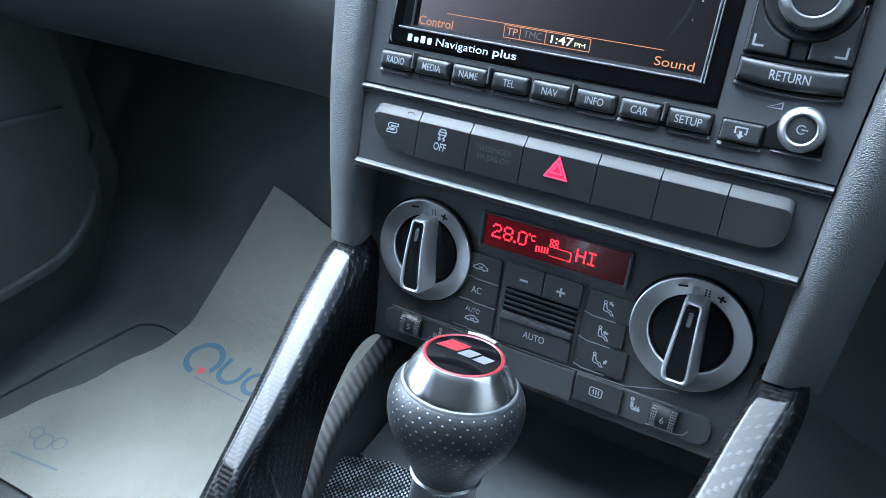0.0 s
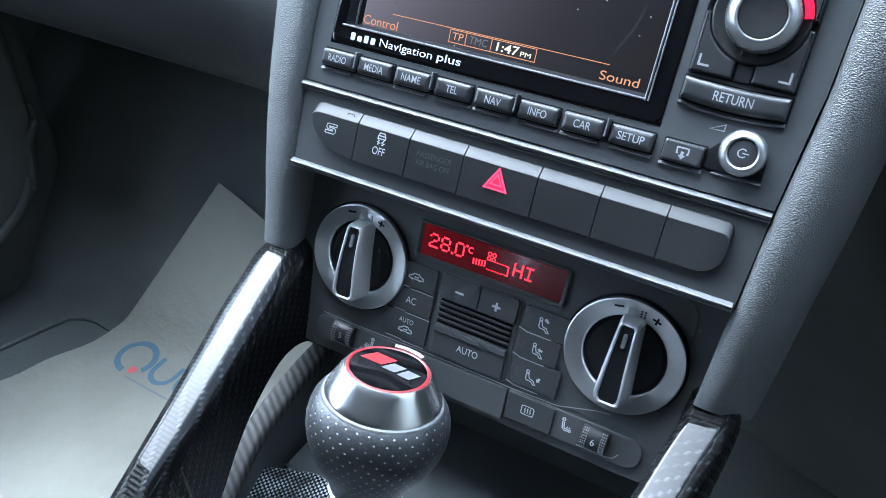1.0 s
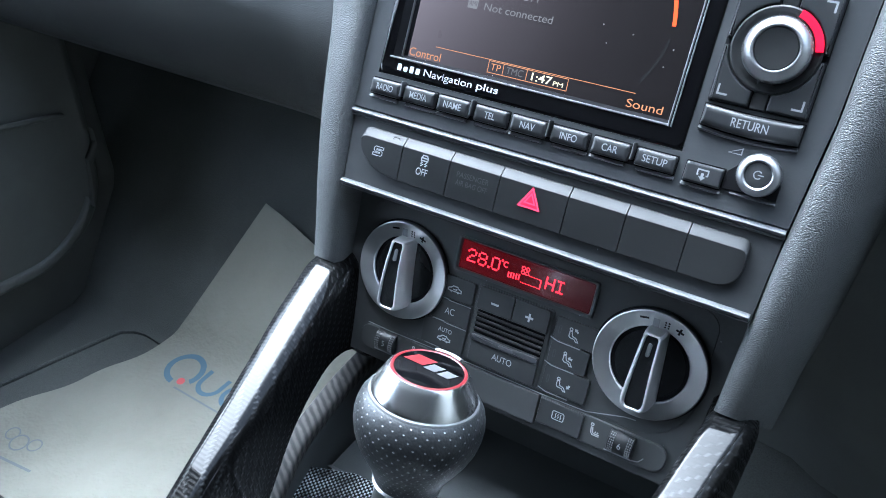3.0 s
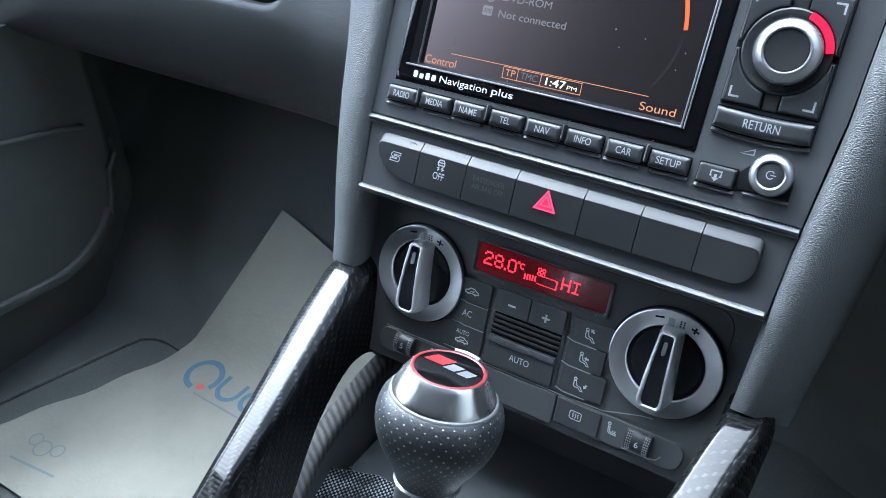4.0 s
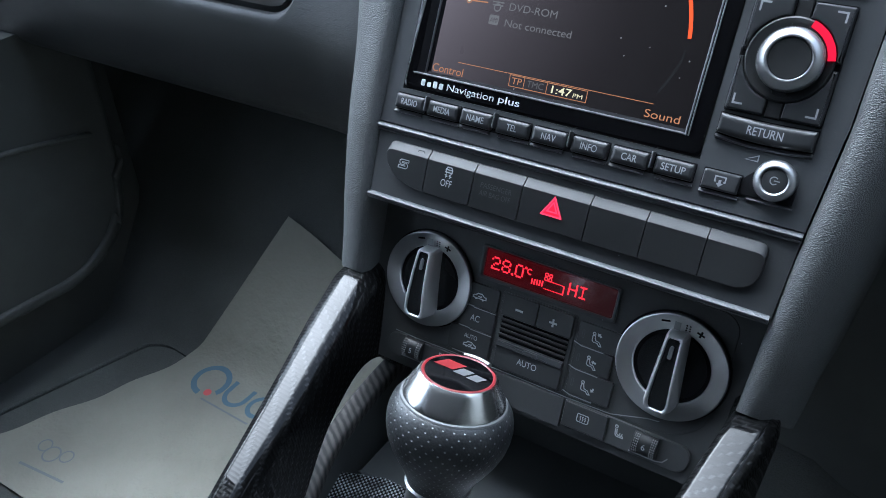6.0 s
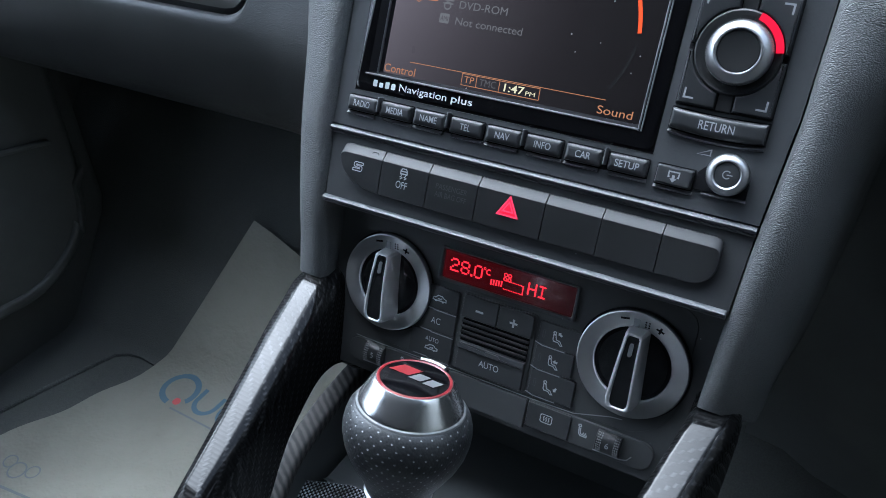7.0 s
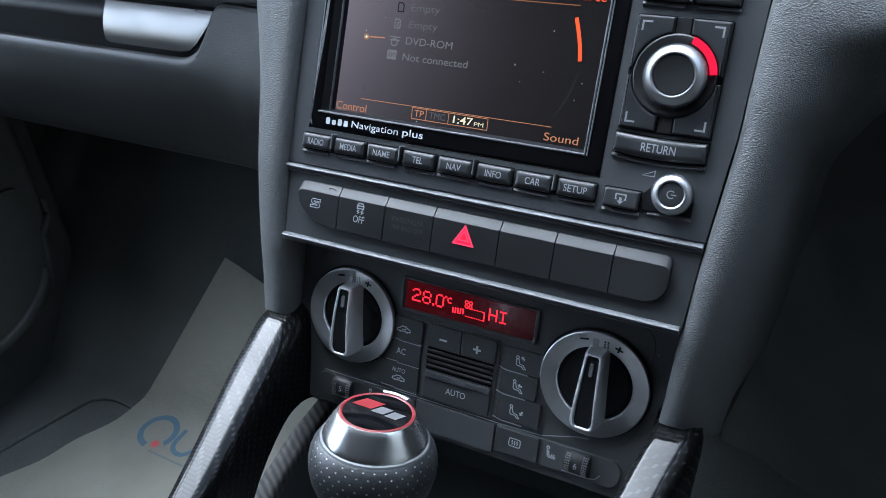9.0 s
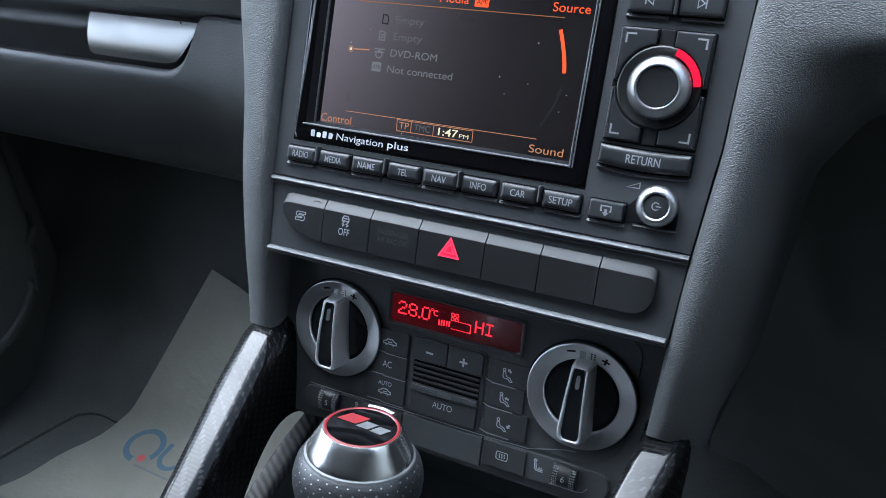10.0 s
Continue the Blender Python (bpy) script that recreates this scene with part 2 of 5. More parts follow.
CARPET = fabric("carpet", (0.105, 0.11, 0.104), 900.0, 0.3, 0.2)
BINDING = fabric("binding", (0.10, 0.106, 0.103), 900.0, 0.4)
LED_RED = glow("led_red", (1.0, 0.002, 0.03), 0.95)
HAZARD = glow("hazard_red", (1.0, 0.045, 0.10), 1.05)
DIGIT = glow("digit_red", (1.0, 0.018, 0.03), 1.3)
AMBER = glow("screen_amber", (0.62, 0.25, 0.11), 0.6)
AMBER_DIM = glow("screen_amber_dim", (0.5, 0.19, 0.07), 0.45)
CLOCK = glow("screen_clock", (0.95, 0.80, 0.48), 0.66)
PALE = glow("screen_grey", (0.42, 0.38, 0.36), 0.29)
PALER = glow("screen_grey_dim", (0.40, 0.36, 0.34), 0.21)
SHADE = glow("screen_shade", (0.3, 0.28, 0.28), 0.032)
ORANGE = glow("screen_orange", (1.0, 0.10, 0.02), 0.85)


def screen_glass():
    m = material("screen_panel", (0.010, 0.009, 0.009), 0.3, spec=0.08)
    at = coords(m)
    v = node(m, "ShaderNodeTexVoronoi", Scale=120.0)
    join(m, at, v.inputs["Vector"])
    speck = math_node(m, "MULTIPLY", math_node(m, "LESS_THAN", v.outputs["Distance"], 0.04), math_node(m, "GREATER_THAN", v.outputs["Color"], 0.4))
    n = node(m, "ShaderNodeTexNoise", Scale=18.0, Detail=5.0)
    join(m, at, n.inputs["Vector"])
    film = mix_colour(m, ramp(m, n.outputs[0], 0.4, 0.8, 0.0, 0.6), (0.003, 0.0028, 0.0028), (0.008, 0.0075, 0.0075))
    join(m, mix_colour(m, math_node(m, "MULTIPLY", speck, 0.5), film, (0.4, 0.4, 0.4)), principled(m).inputs["Base Color"])
    # reflected haze put into the glow, strongest at the left end and the top
    sep = node(m, "ShaderNodeSeparateXYZ")
    join(m, at, sep.inputs[0])
    principled(m).inputs["Emission Color"].default_value = (0.54, 0.43, 0.44, 1)
    along = ramp(m, sep.outputs[0], -0.08, 0.048, 1.0, 0.0)
    high = ramp(m, sep.outputs[2], 0.02, 0.09, 0.45, 1.1)
    glow_fac = math_node(m, "MULTIPLY", math_node(m, "POWER", along, 2.6), high)
    join(m, ramp(m, glow_fac, 0.0, 1.0, 0.012 * LAMP, 0.28 * LAMP), principled(m).inputs["Emission Strength"])
    join(m, ramp(m, n.outputs[0], 0.3, 0.7, 0.26, 0.38), principled(m).inputs["Roughness"])
    return m


SCREEN = screen_glass()


def display_glass():
    """Red display, lit from its left end."""
    m = material("red_display", (0.02, 0.006, 0.007), 0.25, coat=0.14)
    at = node(m, "ShaderNodeSeparateXYZ")
    join(m, coords(m), at.inputs[0])
    principled(m).inputs["Emission Color"].default_value = (0.9, 0.012, 0.03, 1)
    join(m, ramp(m, at.outputs[0], -0.03, 0.03, 0.034 * LAMP, 0.009 * LAMP), principled(m).inputs["Emission Strength"])
    return m


RED_PANEL = display_glass()


def paper_material():
    m = material("floor_paper", (0.62, 0.60, 0.55), 0.8, spec=0.2)
    n = node(m, "ShaderNodeTexNoise", Scale=7.0, Detail=6.0, Roughness=0.6)
    fibre = node(m, "ShaderNodeTexNoise", Scale=260.0, Detail=3.0)
    join(m, coords(m), n.inputs["Vector"])
    join(m, coords(m), fibre.inputs["Vector"])
    hgt = math_node(m, "ADD", n.outputs[0], math_node(m, "MULTIPLY", fibre.outputs[0], 0.06))
    bump(m, hgt, 0.5, 0.02)
    join(m, mix_colour(m, ramp(m, n.outputs[0], 0.35, 0.7), (0.240, 0.233, 0.198), (0.298, 0.290, 0.250)), principled(m).inputs["Base Color"])
    return m


PAPER = paper_material()
BLUE_INK = material("blue_ink", (0.09, 0.155, 0.215), 0.7)
PALE_INK = material("pale_ink", (0.17, 0.185, 0.195), 0.8)
RED_INK = material("red_ink", (0.60, 0.10, 0.10), 0.7)
ROOF = fabric("roof_lining", (0.22, 0.22, 0.22), 600.0, 0.2, 0.1)
UNSEEN_GROUND = fabric("unseen_ground", (0.30, 0.30, 0.29), 40.0, 0.3, 0.15)
SEAT = fabric("seat_cloth", (0.07, 0.07, 0.072), 500.0, 0.4)


# ---- builders; plan numbers in millimetres on the leaning face ----
BASE = {}


def thing(name, at, label, category, group="", kind="", upright=False):
    """An Empty at the base of a thing. Its parts are given in the face's millimetres (or the car's, if upright)."""
    ob = new(name)
    ob.empty_display_size = 0.01
    spot = Vector(at) * 0.001
    ob.matrix_world = (Matrix.Translation(spot) if upright else FACE @ Matrix.Translation(spot))
    BASE[ob] = spot
    return tagged(ob, label, category, group, kind)


def finish(bm, name, mat, smooth=True):
    me = bpy.data.meshes.new(name)
    bmesh.ops.remove_doubles(bm, verts=bm.verts, dist=1e-7)
    bmesh.ops.recalc_face_normals(bm, faces=bm.faces)
    bm.to_mesh(me)
    bm.free()
    me.materials.append(mat)
    if smooth:
        me.shade_smooth()
        me.set_sharp_from_angle(angle=radians(32))
    return me


def flatten(ob):
    """Keeps large faces flat in their shading beside narrow bevels."""
    mod = ob.modifiers.new("even_normals", "WEIGHTED_NORMAL")
    mod.keep_sharp, mod.weight = True, 70
    return ob


def part(name, bm, mat, parent, label=""):
    root = parent
    while root.parent:
        root = root.parent
    off = BASE[root]
    for v in bm.verts:
        v.co = v.co * 0.001 - off
    ob = flatten(new(name, finish(bm, name, mat)))
    ob.parent = parent
    return tagged(ob, label)


def single(name, bm, mat, at, label, category="", group="", kind="", upright=False):
    """A thing or a piece of the setting that is one mesh."""
    spot = Vector(at) * 0.001
    for v in bm.verts:
        v.co = v.co * 0.001 - spot
    ob = new(name, finish(bm, name, mat))
    ob.matrix_world = (Matrix.Translation(spot) if upright else FACE @ Matrix.Translation(spot))
    BASE[ob] = spot
    return tagged(ob, label, category, group, kind)


def loft(loops, caps=True, closed=True, bm=None):
    """A skin over loops of equally many points; measured coordinates (metres) along and across it."""
    bm = bm or bmesh.new()
    uv = bm.loops.layers.uv.verify()
    rows = [[bm.verts.new(p) for p in loop] for loop in loops]
    n = len(loops[0])
    run = [0.0]
    for a, b in zip(loops, loops[1:]):
        run.append(run[-1] + sum((Vector(p) - Vector(q)).length for p, q in zip(a, b)) / n * 0.001)
    for k, (a, b) in enumerate(zip(rows, rows[1:])):
        arcs = []
        for loop in (loops[k], loops[k + 1]):
            s = [0.0]
            for i in range(n):
                s.append(s[-1] + (Vector(loop[(i + 1) % n]) - Vector(loop[i])).length * 0.001)
            arcs.append(s)
        for i in range(n if closed else n - 1):
            j = (i + 1) % n
            try:
                f = bm.faces.new((a[i], a[j], b[j], b[i]))
            except ValueError:
                continue
            for lp, (u, v) in zip(f.loops, ((arcs[0][i], run[k]), (arcs[0][i + 1], run[k]), (arcs[1][i + 1], run[k + 1]), (arcs[1][i], run[k + 1]))):
                lp[uv].uv = (u, v)
    if caps and closed:
        for row in (rows[0], rows[-1]):
            try:
                bm.faces.new(row)
            except ValueError:
                pass
    return bm


def rrect(u0, u1, v0, v1, r, seg=4):
    """A rounded rectangle, r one radius or four (bottom left, bottom right, top right, top left)."""
    rs = (r, r, r, r) if isinstance(r, (int, float)) else r
    out = []
    for (cu, cv, su, sv, a0), q in zip(((u0, v0, 1, 1, 180), (u1, v0, -1, 1, 270), (u1, v1, -1, -1, 0), (u0, v1, 1, -1, 90)), rs):
        for k in range(seg + 1):
            a = radians(a0 + 90 * k / seg)
            out.append((cu + su * q + q * math.cos(a), cv + sv * q + q * math.sin(a)))
    return out


def inset(poly, d):
    n, out = len(poly), []
    for i in range(n):
        p, q, r = (Vector(poly[k % n]) for k in (i - 1, i, i + 1))
        a, b = (q - p), (r - q)
        a = a.normalized() if a.length > 1e-6 else b.normalized()
        b = b.normalized() if b.length > 1e-6 else a
        na, nb = Vector((-a.y, a.x)), Vector((-b.y, b.x))
        m = na + nb
        m = m / max(m.length_squared / 2, 0.5) if m.length > 1e-6 else na
        out.append(tuple(q + m * d))
    return out


def slab(poly, front, back, bevel=0.5, bm=None, warp=None):
    """A plate with its outline on the face: front is the proud side (smaller y), with a bevelled edge."""
    shape = lambda pl, y: [(u, y + (warp(u, v) if warp else 0), v) for u, v in pl]
    loops = [shape(poly, back), shape(poly, front + bevel)]
    if bevel > 0:
        loops.append(shape(inset(poly, bevel * 0.35), front + bevel * 0.3))
        loops.append(shape(inset(poly, bevel), front))
    return loft(loops, bm=bm)


def arc(cu, cv, r, a0, a1, n=12):
    return [(cu + r * math.cos(radians(a0 + (a1 - a0) * k / n)), cv + r * math.sin(radians(a0 + (a1 - a0) * k / n))) for k in range(n + 1)]


def lathe(profile, m, seg=48, bm=None):
    """Turned form: profile of (radius, height) along the local z axis of m, in millimetres."""
    loops = [[m @ Vector((r * math.cos(2 * math.pi * k / seg), r * math.sin(2 * math.pi * k / seg), h)) for k in range(seg)] for r, h in profile]
    bm = loft(loops, bm=bm)
    uv = bm.loops.layers.uv.verify()
    run = [0.0]
    for (r0, h0), (r1, h1) in zip(profile, profile[1:]):
        run.append(run[-1] + math.hypot(r1 - r0, h1 - h0) * 0.001)
    bm.verts.index_update()
    for f in bm.faces:
        if len(f.verts) > 4:
            continue
        ks = [q.vert.index % seg for q in f.loops]
        for q, k in zip(f.loops, ks):
            k = seg if k == 0 and max(ks) == seg - 1 else k
            q[uv].uv = (0.12 * k / seg, run[q.vert.index // seg])
    return bm


def outward(u, y, v):
    """Axis that stands out of the face towards the seats."""
    return Matrix.Translation((u, y, v)) @ Matrix.Rotation(radians(90), 4, "X")


def strokes(lines, width, y, bm=None, warp=None):
    """Flat printed lines on the face."""
    bm = bm or bmesh.new()
    for line in lines:
        closed = line[0] == line[-1] and len(line) > 2
        pts = [Vector(p) for p in (line[:-1] if closed else line)]
        n = len(pts)
        left, right = [], []
        for i, p in enumerate(pts):
            a = pts[i - 1] if (i or closed) else p
            b = pts[(i + 1) % n] if (i < n - 1 or closed) else p
            d1 = (p - a).normalized() if (p - a).length else (b - p).normalized()
            d2 = (b - p).normalized() if (b - p).length else d1
            m = Vector((-d1.y - d2.y, d1.x + d2.x))
            m = m / max(m.length_squared / 2, 0.6)
            left.append(p + m * width / 2)
            right.append(p - m * width / 2)
        put = lambda q: bm.verts.new((q.x, y + (warp(q.x, q.y) if warp else 0), q.y))
        L, R = [put(q) for q in left], [put(q) for q in right]
        for i in range(n if closed else n - 1):
            j = (i + 1) % n
            bm.faces.new((L[i], R[i], R[j], L[j]))
    return bm


def patch(polys, y, bm=None, warp=None):
    bm = bm or bmesh.new()
    for poly in polys:
        bm.faces.new([bm.verts.new((u, y + (warp(u, v) if warp else 0), v)) for u, v in poly])
    return bm


def lettering(words, u, v, height, y, width=None, align="CENTER", bold=0.0, warp=None, squeeze=1.0):
    """Letters of the built-in font as a flat mesh; height of capitals, optional full width, v the baseline."""
    cu = bpy.data.curves.new("letters", "FONT")
    cu.body, cu.size, cu.align_x, cu.offset = words, 1.0, "LEFT", bold
    ob = bpy.data.objects.new("letters", cu)
    me = bpy.data.meshes.new_from_object(ob)
    bm = bmesh.new()
    bm.from_mesh(me)
    bpy.data.objects.remove(ob)
    bpy.data.meshes.remove(me)
    bpy.data.curves.remove(cu)
    lo, hi = min(q.co.x for q in bm.verts), max(q.co.x for q in bm.verts)
    sy = height / 0.69
    sx = width / (hi - lo) if width else sy * squeeze
    full = (hi - lo) * sx
    start = {"LEFT": u, "CENTER": u - full / 2, "RIGHT": u - full}[align]
    for q in bm.verts:
        U, V = start + (q.co.x - lo) * sx, v + q.co.y * sy
        q.co = (U, y + (warp(U, V) if warp else 0), V)
    return bm


def smooth_rows(rows, n=5):
    """Catmull-Rom through the rows."""
    out = []
    for i in range(len(rows) - 1):
        p = [rows[max(0, min(len(rows) - 1, i + k))] for k in (-1, 0, 1, 2)]
        for s in range(n):
            t = s / n
            out.append(tuple(0.5 * (2 * b + (c - a) * t + (2 * a - 5 * b + 4 * c - d) * t * t + (3 * b - a - 3 * c + d) * t ** 3) for a, b, c, d in zip(*p)))
    return out + [rows[-1]]


# ---- the setting: cabin shell, floor, footwells (car's own millimetres, upright) ----
def box(x0, x1, y0, y1, z0, z1, bm=None):
    return loft([[(x0, y0, z), (x1, y0, z), (x1, y1, z), (x0, y1, z)] for z in (z0, z1)], bm=bm)


def strip_sheet(points, x0, x1, thick, bm=None, cuts=1):
    """A sheet bent along x: points are (y, z) from back to front, thickened downwards."""
    top = [(y, z) for y, z in points]
    low = [(y, z - thick) for y, z in reversed(points)]
    ring = top + low
    xs = [x0 + (x1 - x0) * k / cuts for k in range(cuts + 1)]
    return loft([[(x, y, z) for y, z in ring] for x in xs], bm=bm)


def tube_bar(path, w, h, bm=None, power=0.7):
    """A rounded bar along a path of (x, y, z)."""
    soft = lambda q: math.copysign(abs(q) ** power, q)
    ring = [2 * math.pi * k / 20 + 0.01 for k in range(20)]
    return loft([[(x + w / 2 * soft(math.cos(a)), y, z + h / 2 * soft(math.sin(a))) for a in ring] for x, y, z in path], bm=bm)


FLOOR_Z = 300.0
single("floor", strip_sheet([(-1500, FLOOR_Z), (108, FLOOR_Z), (126, FLOOR_Z + 8), (230, FLOOR_Z + 146), (300, FLOOR_Z + 220), (420, FLOOR_Z + 300), (430, 900)], -700, 700, 30), CARPET,
       (0, 0, 270), "black carpeted car floor rising to the toe board", kind="structure", upright=True)

# doors' walls, pillars, roof, tailgate: unseen plain shell, openings set to shape the light
# unseen ground, added to reflect daylight
single("ground", box(-60000, 60000, -60000, 60000, -200, 0), UNSEEN_GROUND, (0, 0, -200), "unseen pale grey ground added round the car", kind="structure", upright=True)
bm = box(-760, -700, -1500, -560, 270, 1240)
box(-760, -700, -560, 330, 270, 700, bm)
box(-760, -700, 330, 430, 270, 950, bm)
box(-760, -700, -1500, 430, 1240, 1290, bm)
single("wall_passenger", bm, LINING, (-730, -500, 270), "unseen dark side wall with its window opening set for the light", kind="structure", upright=True)
# solid up to the roof, without a window: added to stop light from this side
bm = box(700, 760, -1500, -720, 270, 1250)
box(700, 760, 330, 430, 270, 1000, bm)
box(700, 760, -720, 330, 270, 1250, bm)
box(700, 760, -1500, 430, 1250, 1290, bm)
single("wall_driver", bm, LINING, (730, -500, 270), "unseen plain dark wall added on the driver's side to block light", kind="structure", upright=True)
single("ceiling", strip_sheet([(-1500, 1290), (-900, 1330), (-400, 1320), (-170, 1305), (-130, 1295)], -760, 760, -25), ROOF, (0, -600, 1300), "unseen dark grey fabric roof lining that keeps light off the cabin", kind="structure", upright=True)
# closed to the roof: unseen wall added against light from behind
single("wall_back", box(-760, 760, -1530, -1500, 270, 1310), SEAT, (0, -1515, 270), "unseen dark wall added behind to cut light from the rear", kind="structure", upright=True)
single("wall_front", box(-760, 760, 430, 460, 270, 950), LINING, (0, 445, 270), "dark bulkhead ahead of the footwells", kind="structure", upright=True)

# ---- dashboard ----
dash = thing("dashboard", (0, 110, 700), "black grained dashboard with glovebox and brushed latch", "dashboard", upright=True)
# top of the dashboard over the whole width
part("top_pad", strip_sheet([(90, 800), (100, 900), (130, 935), (260, 950), (430, 945)], -700, 700, 40), DASH, dash)


def lid_section(x, top, bow):
    """Glovebox lid: a rolled upper edge, a face that leans back above and tucks under below."""
    rise = lambda z: max(0.0, z - 707)
    lean = lambda z: 95 - bow + 0.31 * rise(z) ** 2 / (rise(z) + 12)
    pts = [(150, top - 16), (lean(top) + 9, top - 12), (lean(top) + 7, top - 3.4), (lean(top) + 5.2, top - 0.7), (lean(top) + 3.2, top), (lean(top) + 1.3, top - 0.6), (lean(top) + 0.35, top - 1.8)]
    pts += [(lean(702 + (top - 3.2 - 702) * f), 702 + (top - 3.2 - 702) * f) for f in (1.0, 0.85, 0.7, 0.55, 0.4, 0.2)]
    pts += [(lean(702), 702), (95.1 - bow, 694), (95.9 - bow, 684), (98.2 - bow, 672), (102 - bow, 659), (107.5 - bow, 646), (115 - bow, 635), (125 - bow, 626), (150, 618)]
    return [(x, y, z) for y, z in pts]


# the lid rises beside the latch to a shoulder
lid_line = ((-690, 716, 0), (-600, 716, 0), (-450, 716, 0), (-330, 716, 0), (-290, 716, 0), (-262, 716, 0), (-249, 716.3, 0.1), (-243, 717.5, 0.25), (-237.5, 720, 0.45), (-232.5, 724, 0.7), (-228, 730, 1.0), (-223.5, 738, 1.4),
            (-219.5, 746, 1.85), (-214, 751, 2.6), (-205, 753, 4.2), (-185, 754, 9), (-165, 755, 13), (-128, 756, 15))
lid = part("glovebox_lid", loft([lid_section(*q) for q in smooth_rows(lid_line, 3)]), DASH, dash)
# upper band: recessed dark trough in which the latch sits
part("latch_trough", loft([[(x, y, z) for y, z in ((160, 698), (129, 700), (127, 716), (124.5, 724), (124, 728), (125.5, 731.5), (129, 735), (133, 738), (136, 743), (137, 752), (134, 774), (170, 774), (170, 698))] for x in (-690, -320, -128)]), DASH, dash)
part("upper_fascia", loft([[(x, 106 - k, 760), (x, 97 - k, 772), (x, 92 - k, 800), (x, 96 - k, 850), (x, 130, 900), (x, 170, 900), (x, 170, 760)] for x, k in ((-690, 0), (-260, 0), (-200, 6), (-128, 14))]), DASH, dash)


def latch(parent):
    """Wide pull latch: a curved brushed blade with a slanting end."""
    loops = []
    for x, cut in ((-319, 0.06), (-316, 0.0), (-298, 0), (-283, 0), (-266, 0), (-253, 0.01), (-245, 0.08), (-238.5, 0.27), (-232, 0.57), (-225.5, 0.94)):
        prof = []
        for k in range(9):
            f = k / 8 * (1 - cut)
            z = 743.2 - 25.4 * f
            y = 113.3 - 9.3 * math.sin(1.84 * f)
            prof.append((x, y, z))
        prof += [(x, y + 6, z) for x, y, z in reversed(prof)]
        loops.append(prof)
    return part("latch", loft(loops), HANDLE, parent, "brushed aluminium glovebox latch")


latch(dash)
# under the glovebox: dark lining of the footwell with its side panel
side = thing("footwell_lining", (-600, 0, 300), "dark moulded side lining of the passenger footwell", "lining", upright=True)
edge_of = lambda z: [(-640, 210, z), (-612, 210, z), (-606, 200, z), (-604, 140, z), (-606, 40, z), (-610, -100, z), (-616, -320, z), (-640, -320, z)]
part("side_panel", loft([edge_of(z) for z in (300, 380, 480, 600, 640)]), LINING, side)
# door pocket: a raised field with a rounded front lower corner and a lip along its foot
pocket_line = smooth_rows([(182, 640), (181, 560), (179, 494), (173, 440), (160, 406), (134, 383), (98, 371), (55, 374), (0, 379), (-120, 388), (-320, 396)], 4)
field_line = pocket_line + [(-320, 640)]
field = []
for d, x in ((0, -620), (0, -592), (2.5, -584), (7, -579.5), (13, -578)):
    field.append([(x, y - d * (y > -319), z + d * (z < 600) * (0.2 + 0.8 * (y < 170))) for y, z in field_line])
part("door_pocket", loft(field), LINING, side, "raised moulded door pocket")
lip = [(-577, y - 17 * (0.25 + 0.75 * (z < 470)), z + 13 * (y < 165)) for y, z in pocket_line[8:]]
part("pocket_lip", tube_bar(lip, 9, 12), LINING, side, "rounded lip along the door pocket")
part("ridge", tube_bar([(-577, 150, 524), (-577, 136, 528), (-577, 76, 541), (-579, 10, 552), (-583, -60, 560)], 8, 5), LINING, side)
single("under_dash_panel", strip_sheet([(138, 626), (190, 618), (300, 600), (428, 570)], -690, -120, 8), LINING, (-400, 300, 590), "black panel under the glovebox", "panel", upright=True)

# ---- driver's side: lower dash, knee panel ----
driver = thing("driver_dash_panel", (260, 120, 560), "dark grained lower dash panel round the driver's knee space", "panel", upright=True)


def driver_section(x, k):
    pts = [(230, 850), (190 - k, 800), (165 - k, 740), (150 - k, 680), (146 - k, 600), (150 - k, 520), (170 - k, 420), (240, 420), (260, 850)]
    return [(x, y, z) for y, z in pts]


part("knee_panel", loft([driver_section(x, k) for x, k in ((100, -24), (128, -20), (150, -6), (175, 2), (210, 12), (300, 22), (450, 26), (690, 26))]), KNEE, driver)
# ---- centre stack: side cheeks ----


def cheek(name, rows, flank, roll):
    """Soft grained upright cheek beside the controls: rows of (v, inner u, outer u, front y, inner back y)."""
    loops = []
    for v, ui, uo, yf, yb in rows:
        s = 1 if uo > ui else -1
        w = abs(uo - ui)
        prof = [(ui + s * 0.5, yb + 14), (ui, yb), (ui + s * 0.3, yf + 5), (ui + s * 1.5, yf + 2.2), (ui + s * 3.4, yf + 0.6), (ui + s * 6, yf)]
        d = roll * min(1.0, 0.35 + 26 / w)
        for k in range(1, 11):
            a = radians(9 * k)
            prof.append((ui + s * (6 + (w - 6) * math.sin(a)), yf + d * (1 - math.cos(a))))
        prof += [(uo + s * flank * f, yf + d + 150 * f) for f in (0.1, 0.3, 0.6, 1.0)]
        prof += [(ui + s * 4, yf + d + 150)]
        cut = 0.26 * min(1.0, max(0.0, (-35 - v) / 37))
        loops.append([(u, y, v - cut * max(0.0, y - yf) * (y < yf + d + 1)) for u, y in prof])
    return single(name, loft(loops), TRIM, (rows[-1][1], 10, rows[-1][0]), "grey leather-grained soft side cheek of the centre stack", "console trim", "centre stack cheeks")


